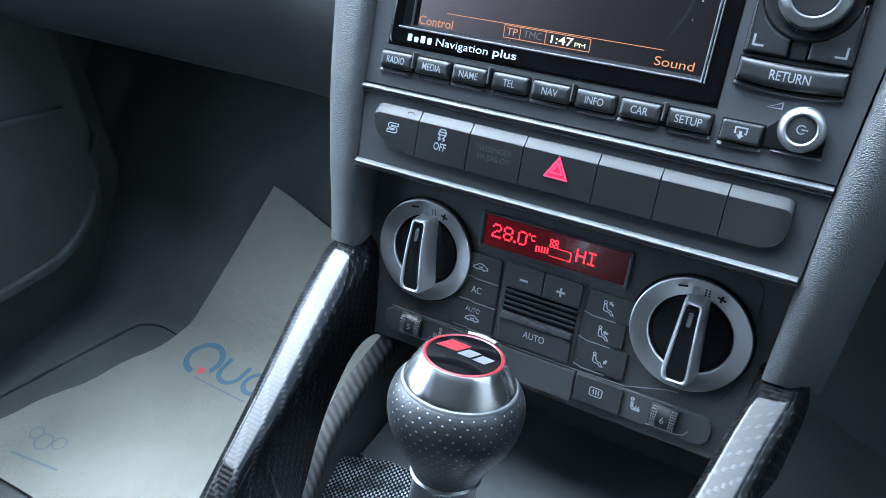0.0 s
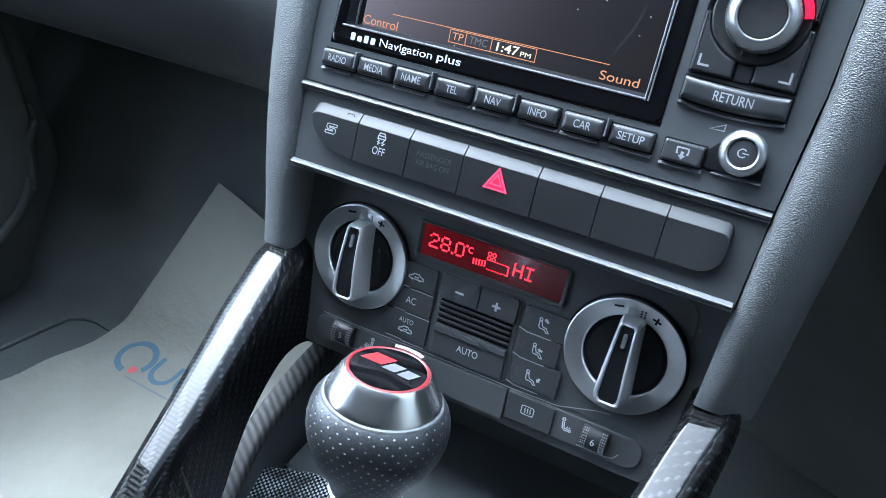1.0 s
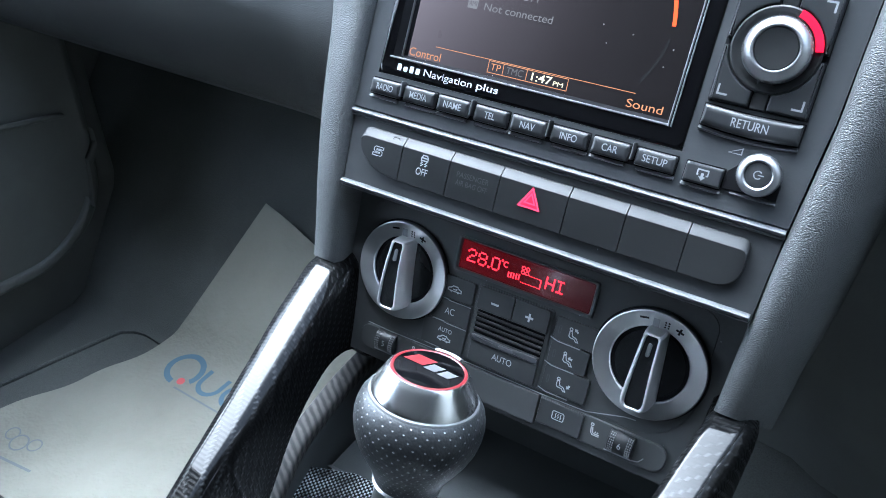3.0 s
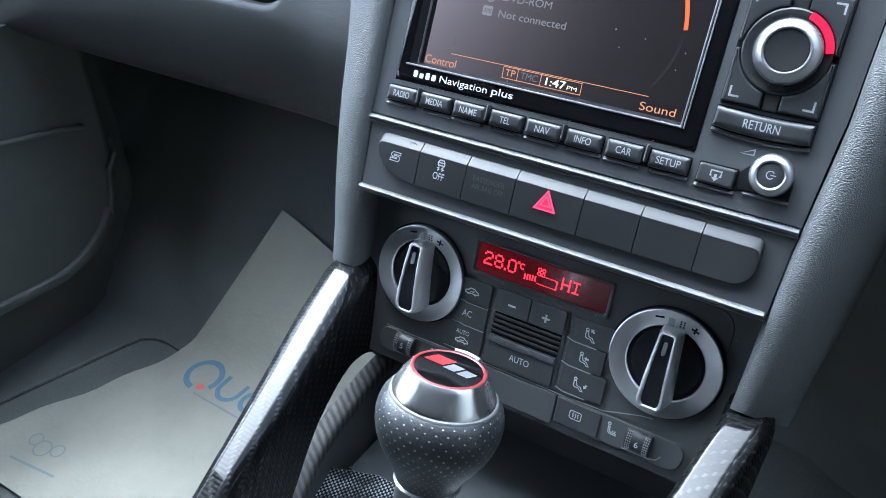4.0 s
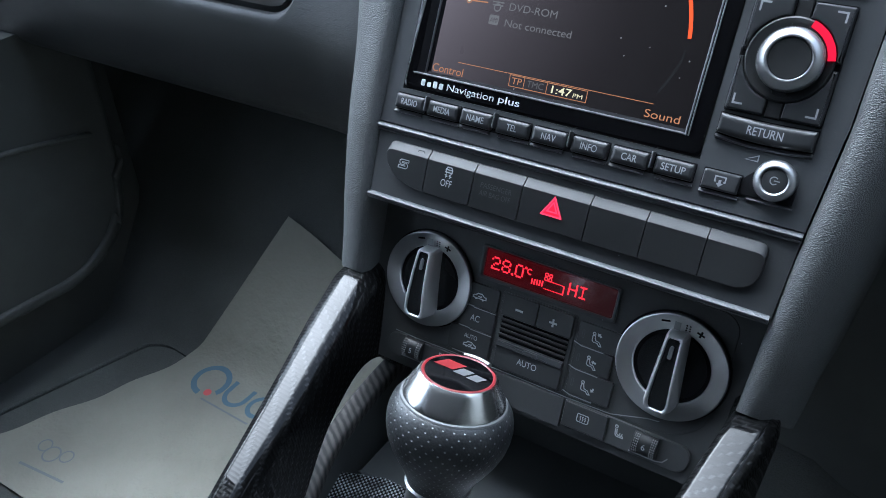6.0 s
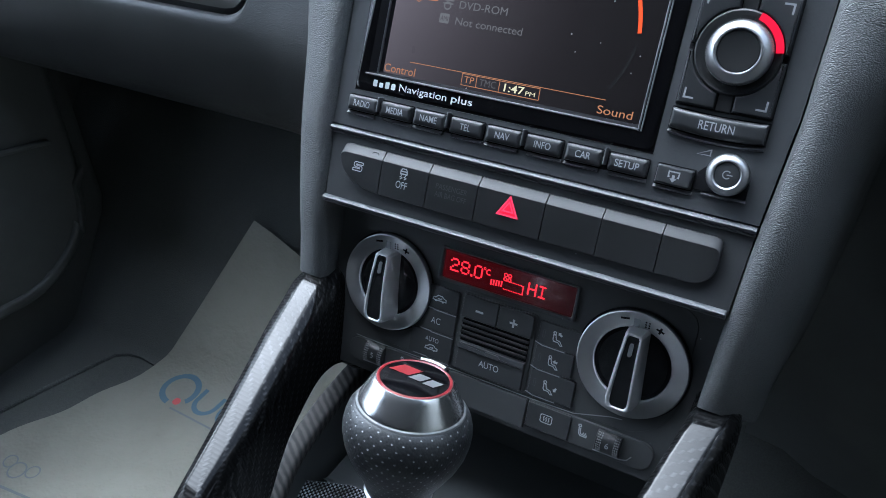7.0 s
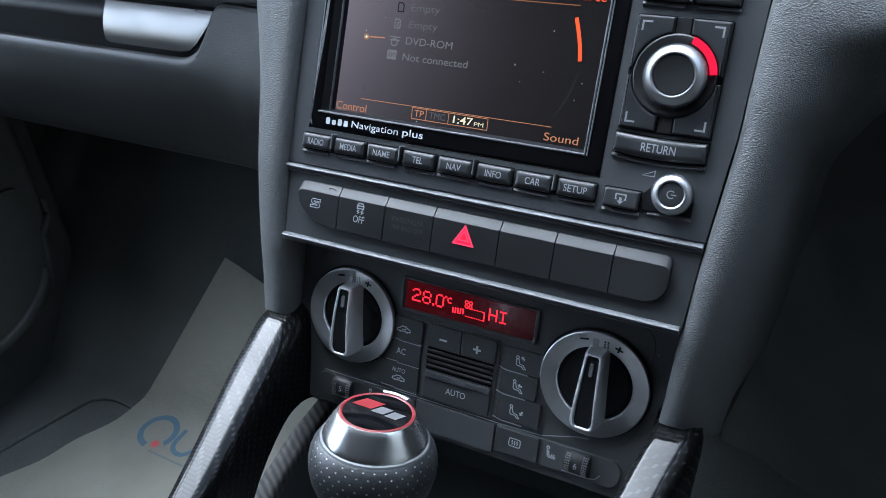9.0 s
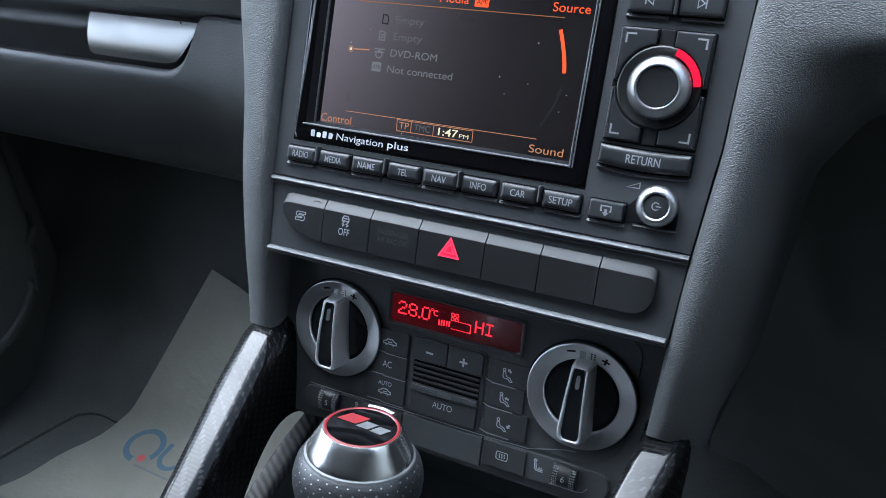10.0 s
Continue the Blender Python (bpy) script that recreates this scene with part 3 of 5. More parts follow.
cheek("console_cheek", smooth_rows([(150, -96, -145.5, -5, 4), (112, -94.5, -136.5, -5, 4), (77, -93.8, -129.3, -5, 4), (39, -93.6, -121.3, -4.5, 4), (0, -92.6, -116.4, -4, 5), (-34, -90.0, -113.4, 0, 14), (-55, -90.0, -112, 5, 20), (-73, -90.5, -111.2, 9, 24)]), 14, 17)
cheek("console_cheek", smooth_rows([(150, 103, 700, -6, 4), (112, 99.8, 690, -6, 4), (94, 98.9, 620, -6, 4), (87, 98.6, 420, -6, 4), (82, 98.3, 235, -6, 4), (78, 98.2, 175, -6, 4), (73, 98.1, 150, -6, 4), (66, 97.9, 140, -6, 4), (55, 97.6, 132.5, -6, 4), (38, 97.2, 123, -5.5, 4), (1, 93.9, 119, -5, 5), (-33, 91.0, 115, -1, 14), (-55, 89.6, 112.5, 4, 20), (-72, 88.4, 110, 9, 24)], 3), 8, 44)

# core of the stack behind the controls, black
core = single("stack_core", slab([(-96, -106), (92, -106), (96, 0), (102, 150), (-96, 150)], 44, 160, 0), TRAY, (0, 60, -106), "black plastic carrier behind the controls of the centre stack", "console")

# ---- radio and navigation unit ----
radio = thing("car_radio", (0, 4, 1), "dark grey car radio with colour screen and many labelled keys", "car radio")


def faceplate():
    """The front plate round the screen's opening, built as a frame with a right-hand field."""
    bm = slab([(-93.2, 2.0), (93.6, 2.0), (95.0, 18.6), (-93.2, 18.6)], 0, 30, 0.0)
    slab([(-93.2, 18.6), (-84.6, 18.6), (-84.6, 116), (-93.2, 116)], 0, 30, 0.0, bm)
    slab([(50.8, 18.6), (95.0, 18.6), (96.2, 33), (97.0, 40), (98.4, 93), (98.9, 116), (50.8, 116)], 0, 30, 0.0, bm)
    slab([(-84.6, 110), (50.8, 110), (50.8, 116), (-84.6, 116)], 0, 30, 0.0, bm)
    return bm


plate = part("faceplate", faceplate(), FACEPLATE, radio)
frame_loops = []
for (u0, u1, v0, v1, r), y in (((-84.5, 50.7, 18.7, 109.9, 3.0), 6.0), ((-84.5, 50.7, 18.7, 109.9, 3.0), -0.1), ((-83.9, 50.2, 19.3, 109, 2.6), -0.5), ((-83.0, 49.4, 20.2, 108, 2.2), -0.6),
                               ((-80.2, 45.0, 25.6, 95, 1.4), -0.3), ((-79.4, 43.6, 26.4, 94.2, 1.0), 0.2), ((-73.2, 42.0, 28.6, 92.4, 0.5), 3.2)):
    frame_loops.append([(u, y, v) for u, v in rrect(u0, u1, v0, v1, r)])
bezel = part("screen_bezel", loft(frame_loops[:6], caps=False), GLOSS, radio, "glossy black screen surround")
part("bezel_step", loft(frame_loops[5:], caps=False), GAP, bezel)
# slim strips stand for the reflections along the edges of the gloss surround
part("bezel_edge", loft([[(u, y, v) for y, v in ((-0.2, 26.0), (-0.75, 26.15), (-0.85, 26.5), (-0.6, 26.8), (0.2, 26.9))] for u in (-80.4, 43.6)]), BEZEL_LOW, bezel, "thin strip standing for a reflection along the lower edge of the screen surround")
part("bezel_edge", loft([[(-83.9 + u * w + k, y, v) for u, y in ((0.0, 0.2), (-0.1, -0.7), (0.2, -0.95), (0.85, -0.8), (1.0, 0.2))] for v, k, w in ((22.5, 0.0, 0.5), (40, 0.5, 0.8), (55, 1.0, 1.2), (70, 1.5, 1.2), (108, 2.7, 0.8))]), BRIGHT, bezel, "thin bright strip standing for a reflection down the side of the screen surround")
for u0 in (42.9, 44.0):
    part("bezel_edge", loft([[(u0 + k, y, v) for k, y in ((0, 0.2), (0.05, -0.6), (0.3, -0.85), (0.55, -0.6), (0.6, 0.2))] for v in (26.0, 95)]), BRIGHT, bezel, "thin bright strip standing for a reflection on the screen surround")
part("bezel_edge", loft([[(-75.9 + k, y, v) for k, y in ((0, 2.4), (0.05, 1.1), (0.25, 0.9), (0.5, 1.1), (0.55, 2.4))] for v in (27.6, 93)]), BRIGHT, bezel, "thin bright strip standing for a reflection beside the screen")
SY = 2.6
panel = part("screen", slab(rrect(-73.6, 42.4, 28.2, 92.8, 0.5), SY, 6, 0.0), SCREEN, radio, "dark brownish lit menu screen")


def on_screen(name, bm, mat):
    part(name, bm, mat, panel)


def px(u, v):
    """Screen marks lie a little deeper than the plate."""
    return 127 + (u - 127) * 1.008, 34 + (v - 34) * 1.008


ty = SY - 0.15
on_screen("menu_word", lettering("Control", *px(-71.6, 28.9), 3.4, ty, 15.6, "LEFT"), AMBER)
on_screen("menu_word", lettering("Sound", *px(25.8, 29.4), 3.1, ty, 14.2, "LEFT"), AMBER)
on_screen("menu_word", lettering("Source", *px(26.2, 83.6), 3.4, ty, 15.0, "LEFT"), ORANGE)
on_screen("menu_word", lettering("Media", *px(-22.0, 83.6), 3.4, ty, 13.0, "LEFT"), ORANGE)
on_screen("menu_tile", patch([rrect(-7.6, -1.4, 83.2, 87.4, 0.4)], ty), ORANGE)
on_screen("menu_tile_word", lettering("AMI", -4.5, 84.2, 2.2, ty - 0.1, 4.6), SCREEN)
on_screen("menu_line", strokes([[px(-59.5, 34.6), px(28.3, 34.8)]], 0.26, ty), AMBER)
on_screen("menu_line", strokes([[px(-60, 81.3), px(31.5, 81.5)]], 0.35, ty), AMBER_DIM)
on_screen("status_box", strokes([[px(-33.8, 34.2), px(1.2, 34.2), px(1.4, 29.6), px(-33.6, 29.6), px(-33.8, 34.2)], [px(-27, 34.2), px(-26.8, 29.6)], [px(-16.5, 34.2), px(-16.4, 29.6)]], 0.28, ty), AMBER)
on_screen("status_word", lettering("TP", *px(-30.3, 30.7), 2.7, ty, 4.6), AMBER)
on_screen("status_word", lettering("TMC", *px(-21.7, 30.7), 2.7, ty, 7.6), PALER)
on_screen("clock", lettering("1:47", *px(-14.2, 30.5), 3.0, ty, 9.0, "LEFT", 0.012), CLOCK)
on_screen("clock", lettering("PM", *px(-4.6, 30.5), 1.7, ty, 4.2, "LEFT"), CLOCK)
for words, u, v, w in (("Empty", -41.0, 73.4, 13.6), ("Empty", -41.0, 66.5, 13.6), ("DVD-ROM", -41.4, 59.7, 22.0), ("Not connected", -41.9, 53.0, 30.6)):
    on_screen("menu_entry", lettering(words, *px(u, v), 3.0, ty, w, "LEFT"), PALER if words == "Empty" else PALE)
on_screen("menu_icon", strokes([[px(-47.2, 72.8), px(-47.2, 76.4), px(-45.4, 76.4), px(-44.6, 75.6), px(-44.6, 72.8), px(-47.2, 72.8)]], 0.5, ty), SHADE)
on_screen("menu_icon", strokes([[px(-47.8, 66.0), px(-47.8, 69.6), px(-46.0, 69.6), px(-45.2, 68.8), px(-45.2, 66.0), px(-47.8, 66.0)], [px(-47, 68.2), px(-45.9, 68.2), px(-46.9, 66.9), px(-45.8, 66.9)]], 0.5, ty), PALE)
on_screen("menu_icon", strokes([[px(-49.5, 62.2), px(-44.2, 62.2)], [px(-49.3, 60.9), px(-44.4, 60.9)], arc(*px(-46.9, 60.0), 1.5, 0, 360, 14)], 0.55, ty), PALE)
on_screen("menu_icon", patch([rrect(*[q for a, b in zip(px(-49.6, 52.8), px(-45.0, 56.8)) for q in (a, b)], 0.5)], ty), PALE)
on_screen("menu_icon_word", lettering("AMI", *px(-47.3, 53.8), 2.0, ty - 0.1, 3.6), SCREEN)
on_screen("menu_pointer", strokes([[px(-59.4, 61.1), px(-51.8, 61.4)]], 0.5, ty), AMBER)
on_screen("menu_pointer", strokes([arc(*px(-60.9, 61.0), 1.1, 0, 360, 16)], 0.4, ty), AMBER)
on_screen("menu_pointer", patch([arc(*px(-60.9, 61.0), 0.6, 0, 330, 11)], ty), CLOCK)
on_screen("scroll_bar", strokes([[px(30.6 + 5.6 * math.sin(radians(a)) - 1.2 * (1 - math.cos(radians(a))), 77.0 - 16.6 * a / 62) for a in range(0, 63, 4)]], 1.5, ty), ORANGE)
on_screen("scroll_bar", strokes([[px(34.6 - 6.2 * (a / 60) ** 1.7, 56 - 17 * a / 60) for a in range(0, 61, 5)]], 1.3, ty), SHADE)

# maker's wording under the screen: the first word as plain bars, the rest lettered
bars = [rrect(-75.4 + 3.1 * k, -73.3 + 3.1 * k, 21.4, 21.4 + h, 0.5) for k, h in enumerate((2.9, 2.1, 2.9, 2.6))]
part("maker_mark", patch(bars, -0.75), WHITE, radio, "white printed mark drawn as bars")
part("lettering", lettering("Navigation", -62.0, 21.6, 2.9, -0.75, 23.4, "LEFT", 0.004), WHITE, radio)
part("lettering", lettering("plus", -36.4, 21.8, 2.9, -0.75, 10.0, "LEFT", 0.012), WHITE, radio)


def key(name, u0, u1, v0, v1, proud, words, parent, height=2.6, width=None, label=""):
    """A press key with a rounded, slightly bulging front: brighter upper slope, dark lip, printed word."""
    loops = []
    for d, y in ((0, 3.0), (0, -proud + 1.0), (0.25, -proud + 0.35), (0.8, -proud), (1.6, -proud - 0.25), (2.4, -proud - 0.35)):
        loops.append([(u, y, v) for u, v in rrect(u0 + d * 0.7, u1 - d * 0.7, v0 + d, v1 - d, max(0.2, 0.8 - d * 0.3))])
    k = part(name, loft(loops), BUTTON, parent, label or f"black key marked {words}")
    part("key_word", lettering(words, (u0 + u1) / 2, (v0 + v1) / 2 - height * 0.48, height, -proud - 0.45, width, bold=0.006, squeeze=0.82), MARK, k)
    return k


def pocket(u0, u1, v0, v1, lip, notch=None):
    """The sunk field round a pair of keys, with a pale ledge below it."""
    part("key_pocket", patch([rrect(u0 - 0.5, u1 + 0.5, v0 - 0.6, v1 + 0.5, 0.6)], -0.12), GAP, radio)
    if notch:
        spans = ((u0 - 0.4, notch - 2.3), (notch + 2.3, u1 + 0.4))
    else:
        spans = ((u0 - 0.4, u1 + 0.4),)
    for a, b in spans:
        part("key_ledge", loft([[(u, -0.1, v0 - 0.5), (u, -1.3, v0 - 1.6), (u, -1.2, v0 - 1.8), (u, -0.05, v0 - 2.0)] for u in (a, b)]), LEDGE, radio)


LEDGE = plastic("ledge_plastic", (0.045, 0.047, 0.05), 0.45)
pairs = (("RADIO", "MEDIA", -85.6, -70.4, -68.6, -53.1, 10.4, 10.6), ("NAME", "TEL", -51.6, -36.4, -33.9, -18.8, 10.4, 6.0), ("NAV", "INFO", -17.0, -1.7, 0.7, 15.9, 8.0, 8.8), ("CAR", "SETUP", 17.9, 32.6, 35.3, 50.4, 7.8, 11.8))
for wa, wb, a0, a1, b0, b1, la, lb in pairs:
    mid = (a1 + b0) / 2
    pocket(a0, b1, 9.5, 16.1, 0, mid)
    key("key", a0, a1, 9.5, 16.1, 2.6, wa, radio, 2.7, la * 0.80)
    key("key", b0, b1, 9.5, 16.1, 2.6, wb, radio, 2.7, lb * 0.80)
    part("key_divider", loft([[(u, y, v) for u, v in rrect(mid - 0.45 + d, mid + 0.45 - d, 10.8 + d, 17.4 - d, 0.42 - d)] for d, y in ((0, 0), (0, -3.2), (0.12, -3.7), (0.28, -3.9))]), BEZEL_EDGE, radio, "slim bright divider between two keys")

# eject key
pocket(54.0, 67.6, 8.9, 16.0, 0)
ek = part("eject_key", loft([[(u, y, v) for u, v in rrect(54.0 + d, 67.4 - d, 8.9 + d, 16.0 - d, 0.6)] for d, y in ((0, 3), (0, -1.8), (0.4, -2.5), (1.0, -2.8))]), BUTTON, radio, "black screen-tilt key")
part("key_icon", strokes([[(59.3, 12.2), (58.8, 12.2), (58.8, 14.1), (62.6, 14.1), (62.6, 12.2), (62.0, 12.2)]], 0.5, -2.95), MARK, ek)
part("key_icon", patch([[(60.2, 12.9), (61.2, 12.9), (61.2, 11.6), (62.0, 11.6), (60.7, 10.2), (59.4, 11.6), (60.2, 11.6)]], -2.95), MARK, ek)

# power and volume knob with its base
base = part("knob_base", slab([(68.2, 9.6), (86.8, 9.9), (86.8, 15.2), (84, 20), (72, 20), (68.2, 15.8)], -1.0, 3, 0.3), GAP, radio)
part("key_ledge", loft([[(u, -0.1, 9.5), (u, -1.0, 8.6), (u, -0.9, 8.3), (u, -0.05, 8.2)] for u in (71, 87)]), LEDGE, radio)
pk = part("power_knob", lathe([(7.4, -2), (7.4, 3.6), (7.2, 4.5), (6.6, 5.4), (5.8, 6.0), (5.1, 6.1), (4.7, 5.8), (4.5, 5.2)], outward(79.0, 0, 17.3), 64), BRIGHT, radio, "chromed round power knob")
pn = bmesh.new()
for k in range(72):
    bmesh.ops.create_cube(pn, size=1.0, matrix=outward(79.0, 0, 17.3) @ Matrix.Rotation(2 * math.pi * k / 72, 4, "Z") @ Matrix.Translation((7.35, 0, 2.6)) @ Matrix.Diagonal((0.5, 0.32, 2.2, 1)))
part("knurling", pn, KNURL, pk, "knurled grip of the knob")
part("knob_cap", lathe([(4.6, 4.6), (4.6, 5.2), (4.2, 5.4), (0.01, 5.5)], outward(79.0, 0, 17.3), 40), BUTTON, pk, "black knob face with power sign")
part("power_sign", strokes([arc(79.0, 17.3, 1.35, 40, 320, 20), [(79.0, 17.3), (81.0, 17.3)]], 0.38, -5.65), MARK, pk)
part("volume_wedge", strokes([[(66.3, 22.4), (71.0, 24.6), (71.0, 22.5), (66.3, 22.4)]], 0.45, -0.2), MARK, radio)

# return key: its edges sag towards the middle
sag = lambda u: 1.1 * (1 - ((u - 71.05) / 16.85) ** 2)


def sagging(u0, u1, v0, v1, n=14):
    us = [u0 + (u1 - u0) * k / n for k in range(n + 1)]
    return [(u, v0 - sag(u)) for u in us] + [(u, v1 - sag(u) * 0.55) for u in reversed(us)]


part("key_pocket", patch([sagging(53.6, 88.5, 29.0, 37.6)], -0.12), GAP, radio)
rk = part("key", loft([[(u, y, v) for u, v in sagging(54.2 + d * 0.6, 87.9 - d * 0.6, 29.9 + d, 37.1 - d)] for d, y in ((0, 3.0), (0, -1.9), (0.25, -2.6), (0.8, -3.1), (1.7, -3.4), (2.6, -3.5))]), BUTTON, radio, "black key marked RETURN")
part("key_word", lettering("RETURN", 71.0, 31.2, 3.1, -3.6, 12.6, bold=0.006), MARK, rk)
us = [53.8 + 34.4 * k / 14 for k in range(15)]
part("key_ledge", loft([[(u, -0.1, 29.3 - sag(u)), (u, -1.4, 28.3 - sag(u)), (u, -1.2, 27.9 - sag(u)), (u, -0.05, 27.7 - sag(u))] for u in us]), LEDGE, radio)

# four quadrant keys round the control knob
KC = (71.2, 59.5)


def quad(su, sv, label):
    out = []
    u_in, v_in = 3.1, 1.3
    r = 15.2
    a_lo, a_hi = math.degrees(math.asin(v_in / r)), 90 - math.degrees(math.asin(u_in / r))
    pts = arc(0, 0, r, a_lo, a_hi, 10) + [(u_in, 20.6), (16.2, 20.6), (16.8, 20.0), (16.8, v_in)]
    pts = [(KC[0] + su * a, KC[1] + sv * b) for a, b in pts]
    if su * sv < 0:
        pts = pts[::-1]
    area = sum(a[0] * b[1] - b[0] * a[1] for a, b in zip(pts, pts[1:] + pts[:1]))
    if area < 0:
        pts = pts[::-1]
    k = part("corner_key", slab(pts, -2.6, 3, 1.1), BUTTON, radio, "black corner key with an angle mark")
    c = [(KC[0] + su * a, KC[1] + sv * b) for a, b in ((10.9, 18.2), (14.3, 18.2), (14.3, 14.8))]
    part("angle_mark", strokes([c], 0.7, -2.7), EDGE_LINE, k)


part("knob_field", slab(rrect(54.0, 88.4, 38.2, 80.6, 0.8), -0.3, 2, 0.1), GAP, radio)
part("knob_field", slab([(68.6, 38.6), (73.8, 38.6), (73.8, 80.3), (68.6, 80.3)], -1.2, 2, 0.3), SOFT_BUTTON, radio)
part("knob_well", lathe([(15.0, -1), (15.0, 1.9), (14.4, 2.2), (12.2, 0.8), (0.01, 0.6)], outward(KC[0], 0, KC[1]), 64), SOFT_BUTTON, radio)
for su, sv in ((-1, 1), (1, 1), (-1, -1), (1, -1)):
    quad(su, sv, "")
led = arc(*KC, 12.6, 8, 71, 16) + arc(*KC, 14.9, 71, 8, 16)
part("knob_light", slab(led, -2.7, 0, 0.15), LED_RED, radio, "glowing red arc light beside the control knob")
KK = outward(71.9, 0, 59.3)
kk = part("control_knob", lathe([(11.0, 0), (11.1, 2.0), (11.0, 2.6), (10.9, 5.0), (10.5, 6.0), (9.6, 7.0), (8.5, 7.8), (8.1, 7.95), (7.7, 7.9), (7.4, 7.6), (7.2, 6.9)], KK, 96), BRIGHT, radio, "chrome-rimmed round control knob")
kn = bmesh.new()
for k in range(84):
    m = KK @ Matrix.Rotation(2 * math.pi * k / 84, 4, "Z") @ Matrix.Translation((11.0, 0, 3.7))
    bmesh.ops.create_cube(kn, size=1.0, matrix=m @ Matrix.Diagonal((0.7, 0.42, 3.0, 1)))
part("knurling", kn, BRIGHT, kk, "knurled grip of the knob")
part("knob_cap", lathe([(7.3, 6.4), (7.2, 7.1), (6.9, 7.3), (0.01, 7.0)], KK, 48), SOFT_BUTTON, kk, "plain black knob face")

# track keys above
pocket(55.2, 89.0, 85.6, 94.4, 0, 72.4)
for a, b, mark in ((55.2, 71.6, ((63.0, -1),)), (73.4, 89.0, ((81.2, 1),))):
    k = part("track_key", loft([[(u, y, v) for u, v in rrect(a + d, b - d, 85.6 + d, 94.4 - d, 0.6)] for d, y in ((0, 3), (0, -2.0), (0.5, -2.7), (1.4, -3.0))]), BUTTON, radio, "black track-skip key")
    for c, s in mark:
        part("key_icon", strokes([[(c - 1.3 * s, 88.2), (c - 1.3 * s, 91.6), (c + 1.0 * s, 89.9), (c - 1.3 * s, 88.2)], [(c + 1.5 * s, 88.2), (c + 1.5 * s, 91.6)]], 0.5, -3.15), MARK, k)
part("key_divider", slab(rrect(71.9, 73.1, 85.2, 96, 0.5), -3.6, 0, 0.3), BUTTON, radio)

# ---- switch strip with its two bright mouldings ----
strip = thing("switch_strip", (0, 2, -32), "dark switch strip between two satin metal mouldings", "switch panel")
part("strip_body", slab([(-90.6, -32.5), (91.6, -32.5), (93.6, 1.5), (-92.8, 1.5)], 0.6, 20, 0.2), STRIP, strip)


def moulding(v0, v1, ul, ur):
    prof = [(3.0, v0), (-0.6, v0 - 0.1), (-1.8, v0 - 0.6), (-2.2, v0 - 1.3), (-1.7, v0 - 2.0), (-0.7, v0 - 2.3), (-0.4, v0 - 2.6), (-0.9, v0 - 2.9), (-0.2, v1), (3.0, v1)]
    part("moulding", loft([[(u, y, v) for y, v in prof] for u in (ul, ur)]), SATIN, strip, "satin metal moulding")


moulding(1.4, -2.2, -92.9, 93.4)
moulding(-30.6, -34.0, -90.6, 91.0)
edges = (-84.6, -62.3, -38.5, -15.0, 15.1, 38.6, 62.2, 84.2)


def switch(a, b, icon):
    """Rocker switch: pale slanting top, flat front; the end ones are rounded off."""
    a, b = a + 0.22, b - 0.22
    loops = []
    n = 14
    for k in range(n + 1):
        u = a + (b - a) * k / n
        if icon == "first":
            u = a + (b - a) * (k / n) ** 1.6
        elif icon == "last":
            u = b - (b - a) * (1 - k / n) ** 1.6
        top, low = -5.2, -24.1 - 0.25 * math.cos(u / 60)
        if icon == "first":
            d = u - a
            if d < 3.2:
                top -= 1.9 * (1 - math.sqrt(max(0, 1 - ((3.2 - d) / 3.2) ** 2)))
            if d < 22:
                low += 12.4 * (1 - math.sqrt(max(0.0, 1 - ((22 - d) / 22) ** 2)))
        if icon == "last":
            d = b - u
            if d < 3.0:
                top -= 3.0 - math.sqrt(max(0, 9.0 - (3.0 - d) ** 2))
            if d < 8:
                low += 8.5 - math.sqrt(max(0, 72.25 - (8.5 - d) ** 2)) if d < 8.5 else 0
        low = min(low, top - 1.0)
        knee = max(low + 0.5, top - 4.0)
        loops.append([(u, 3.0, top), (u, 0.2, top), (u, -0.2, top - 0.15), (u, -2.5, knee + 0.15), (u, -2.7, knee - 0.3), (u, -1.9, low + 0.3), (u, -1.6, low), (u, 3.0, low)])
    return part("switch", loft(loops), SOFT_BUTTON, strip, {"hazard": "black hazard switch with a glowing red triangle", "first": "black rounded sport mode switch", "esp": "black stability control switch marked OFF", "bag": "black airbag lamp panel with faint words"}.get(icon, "plain black blank switch"))


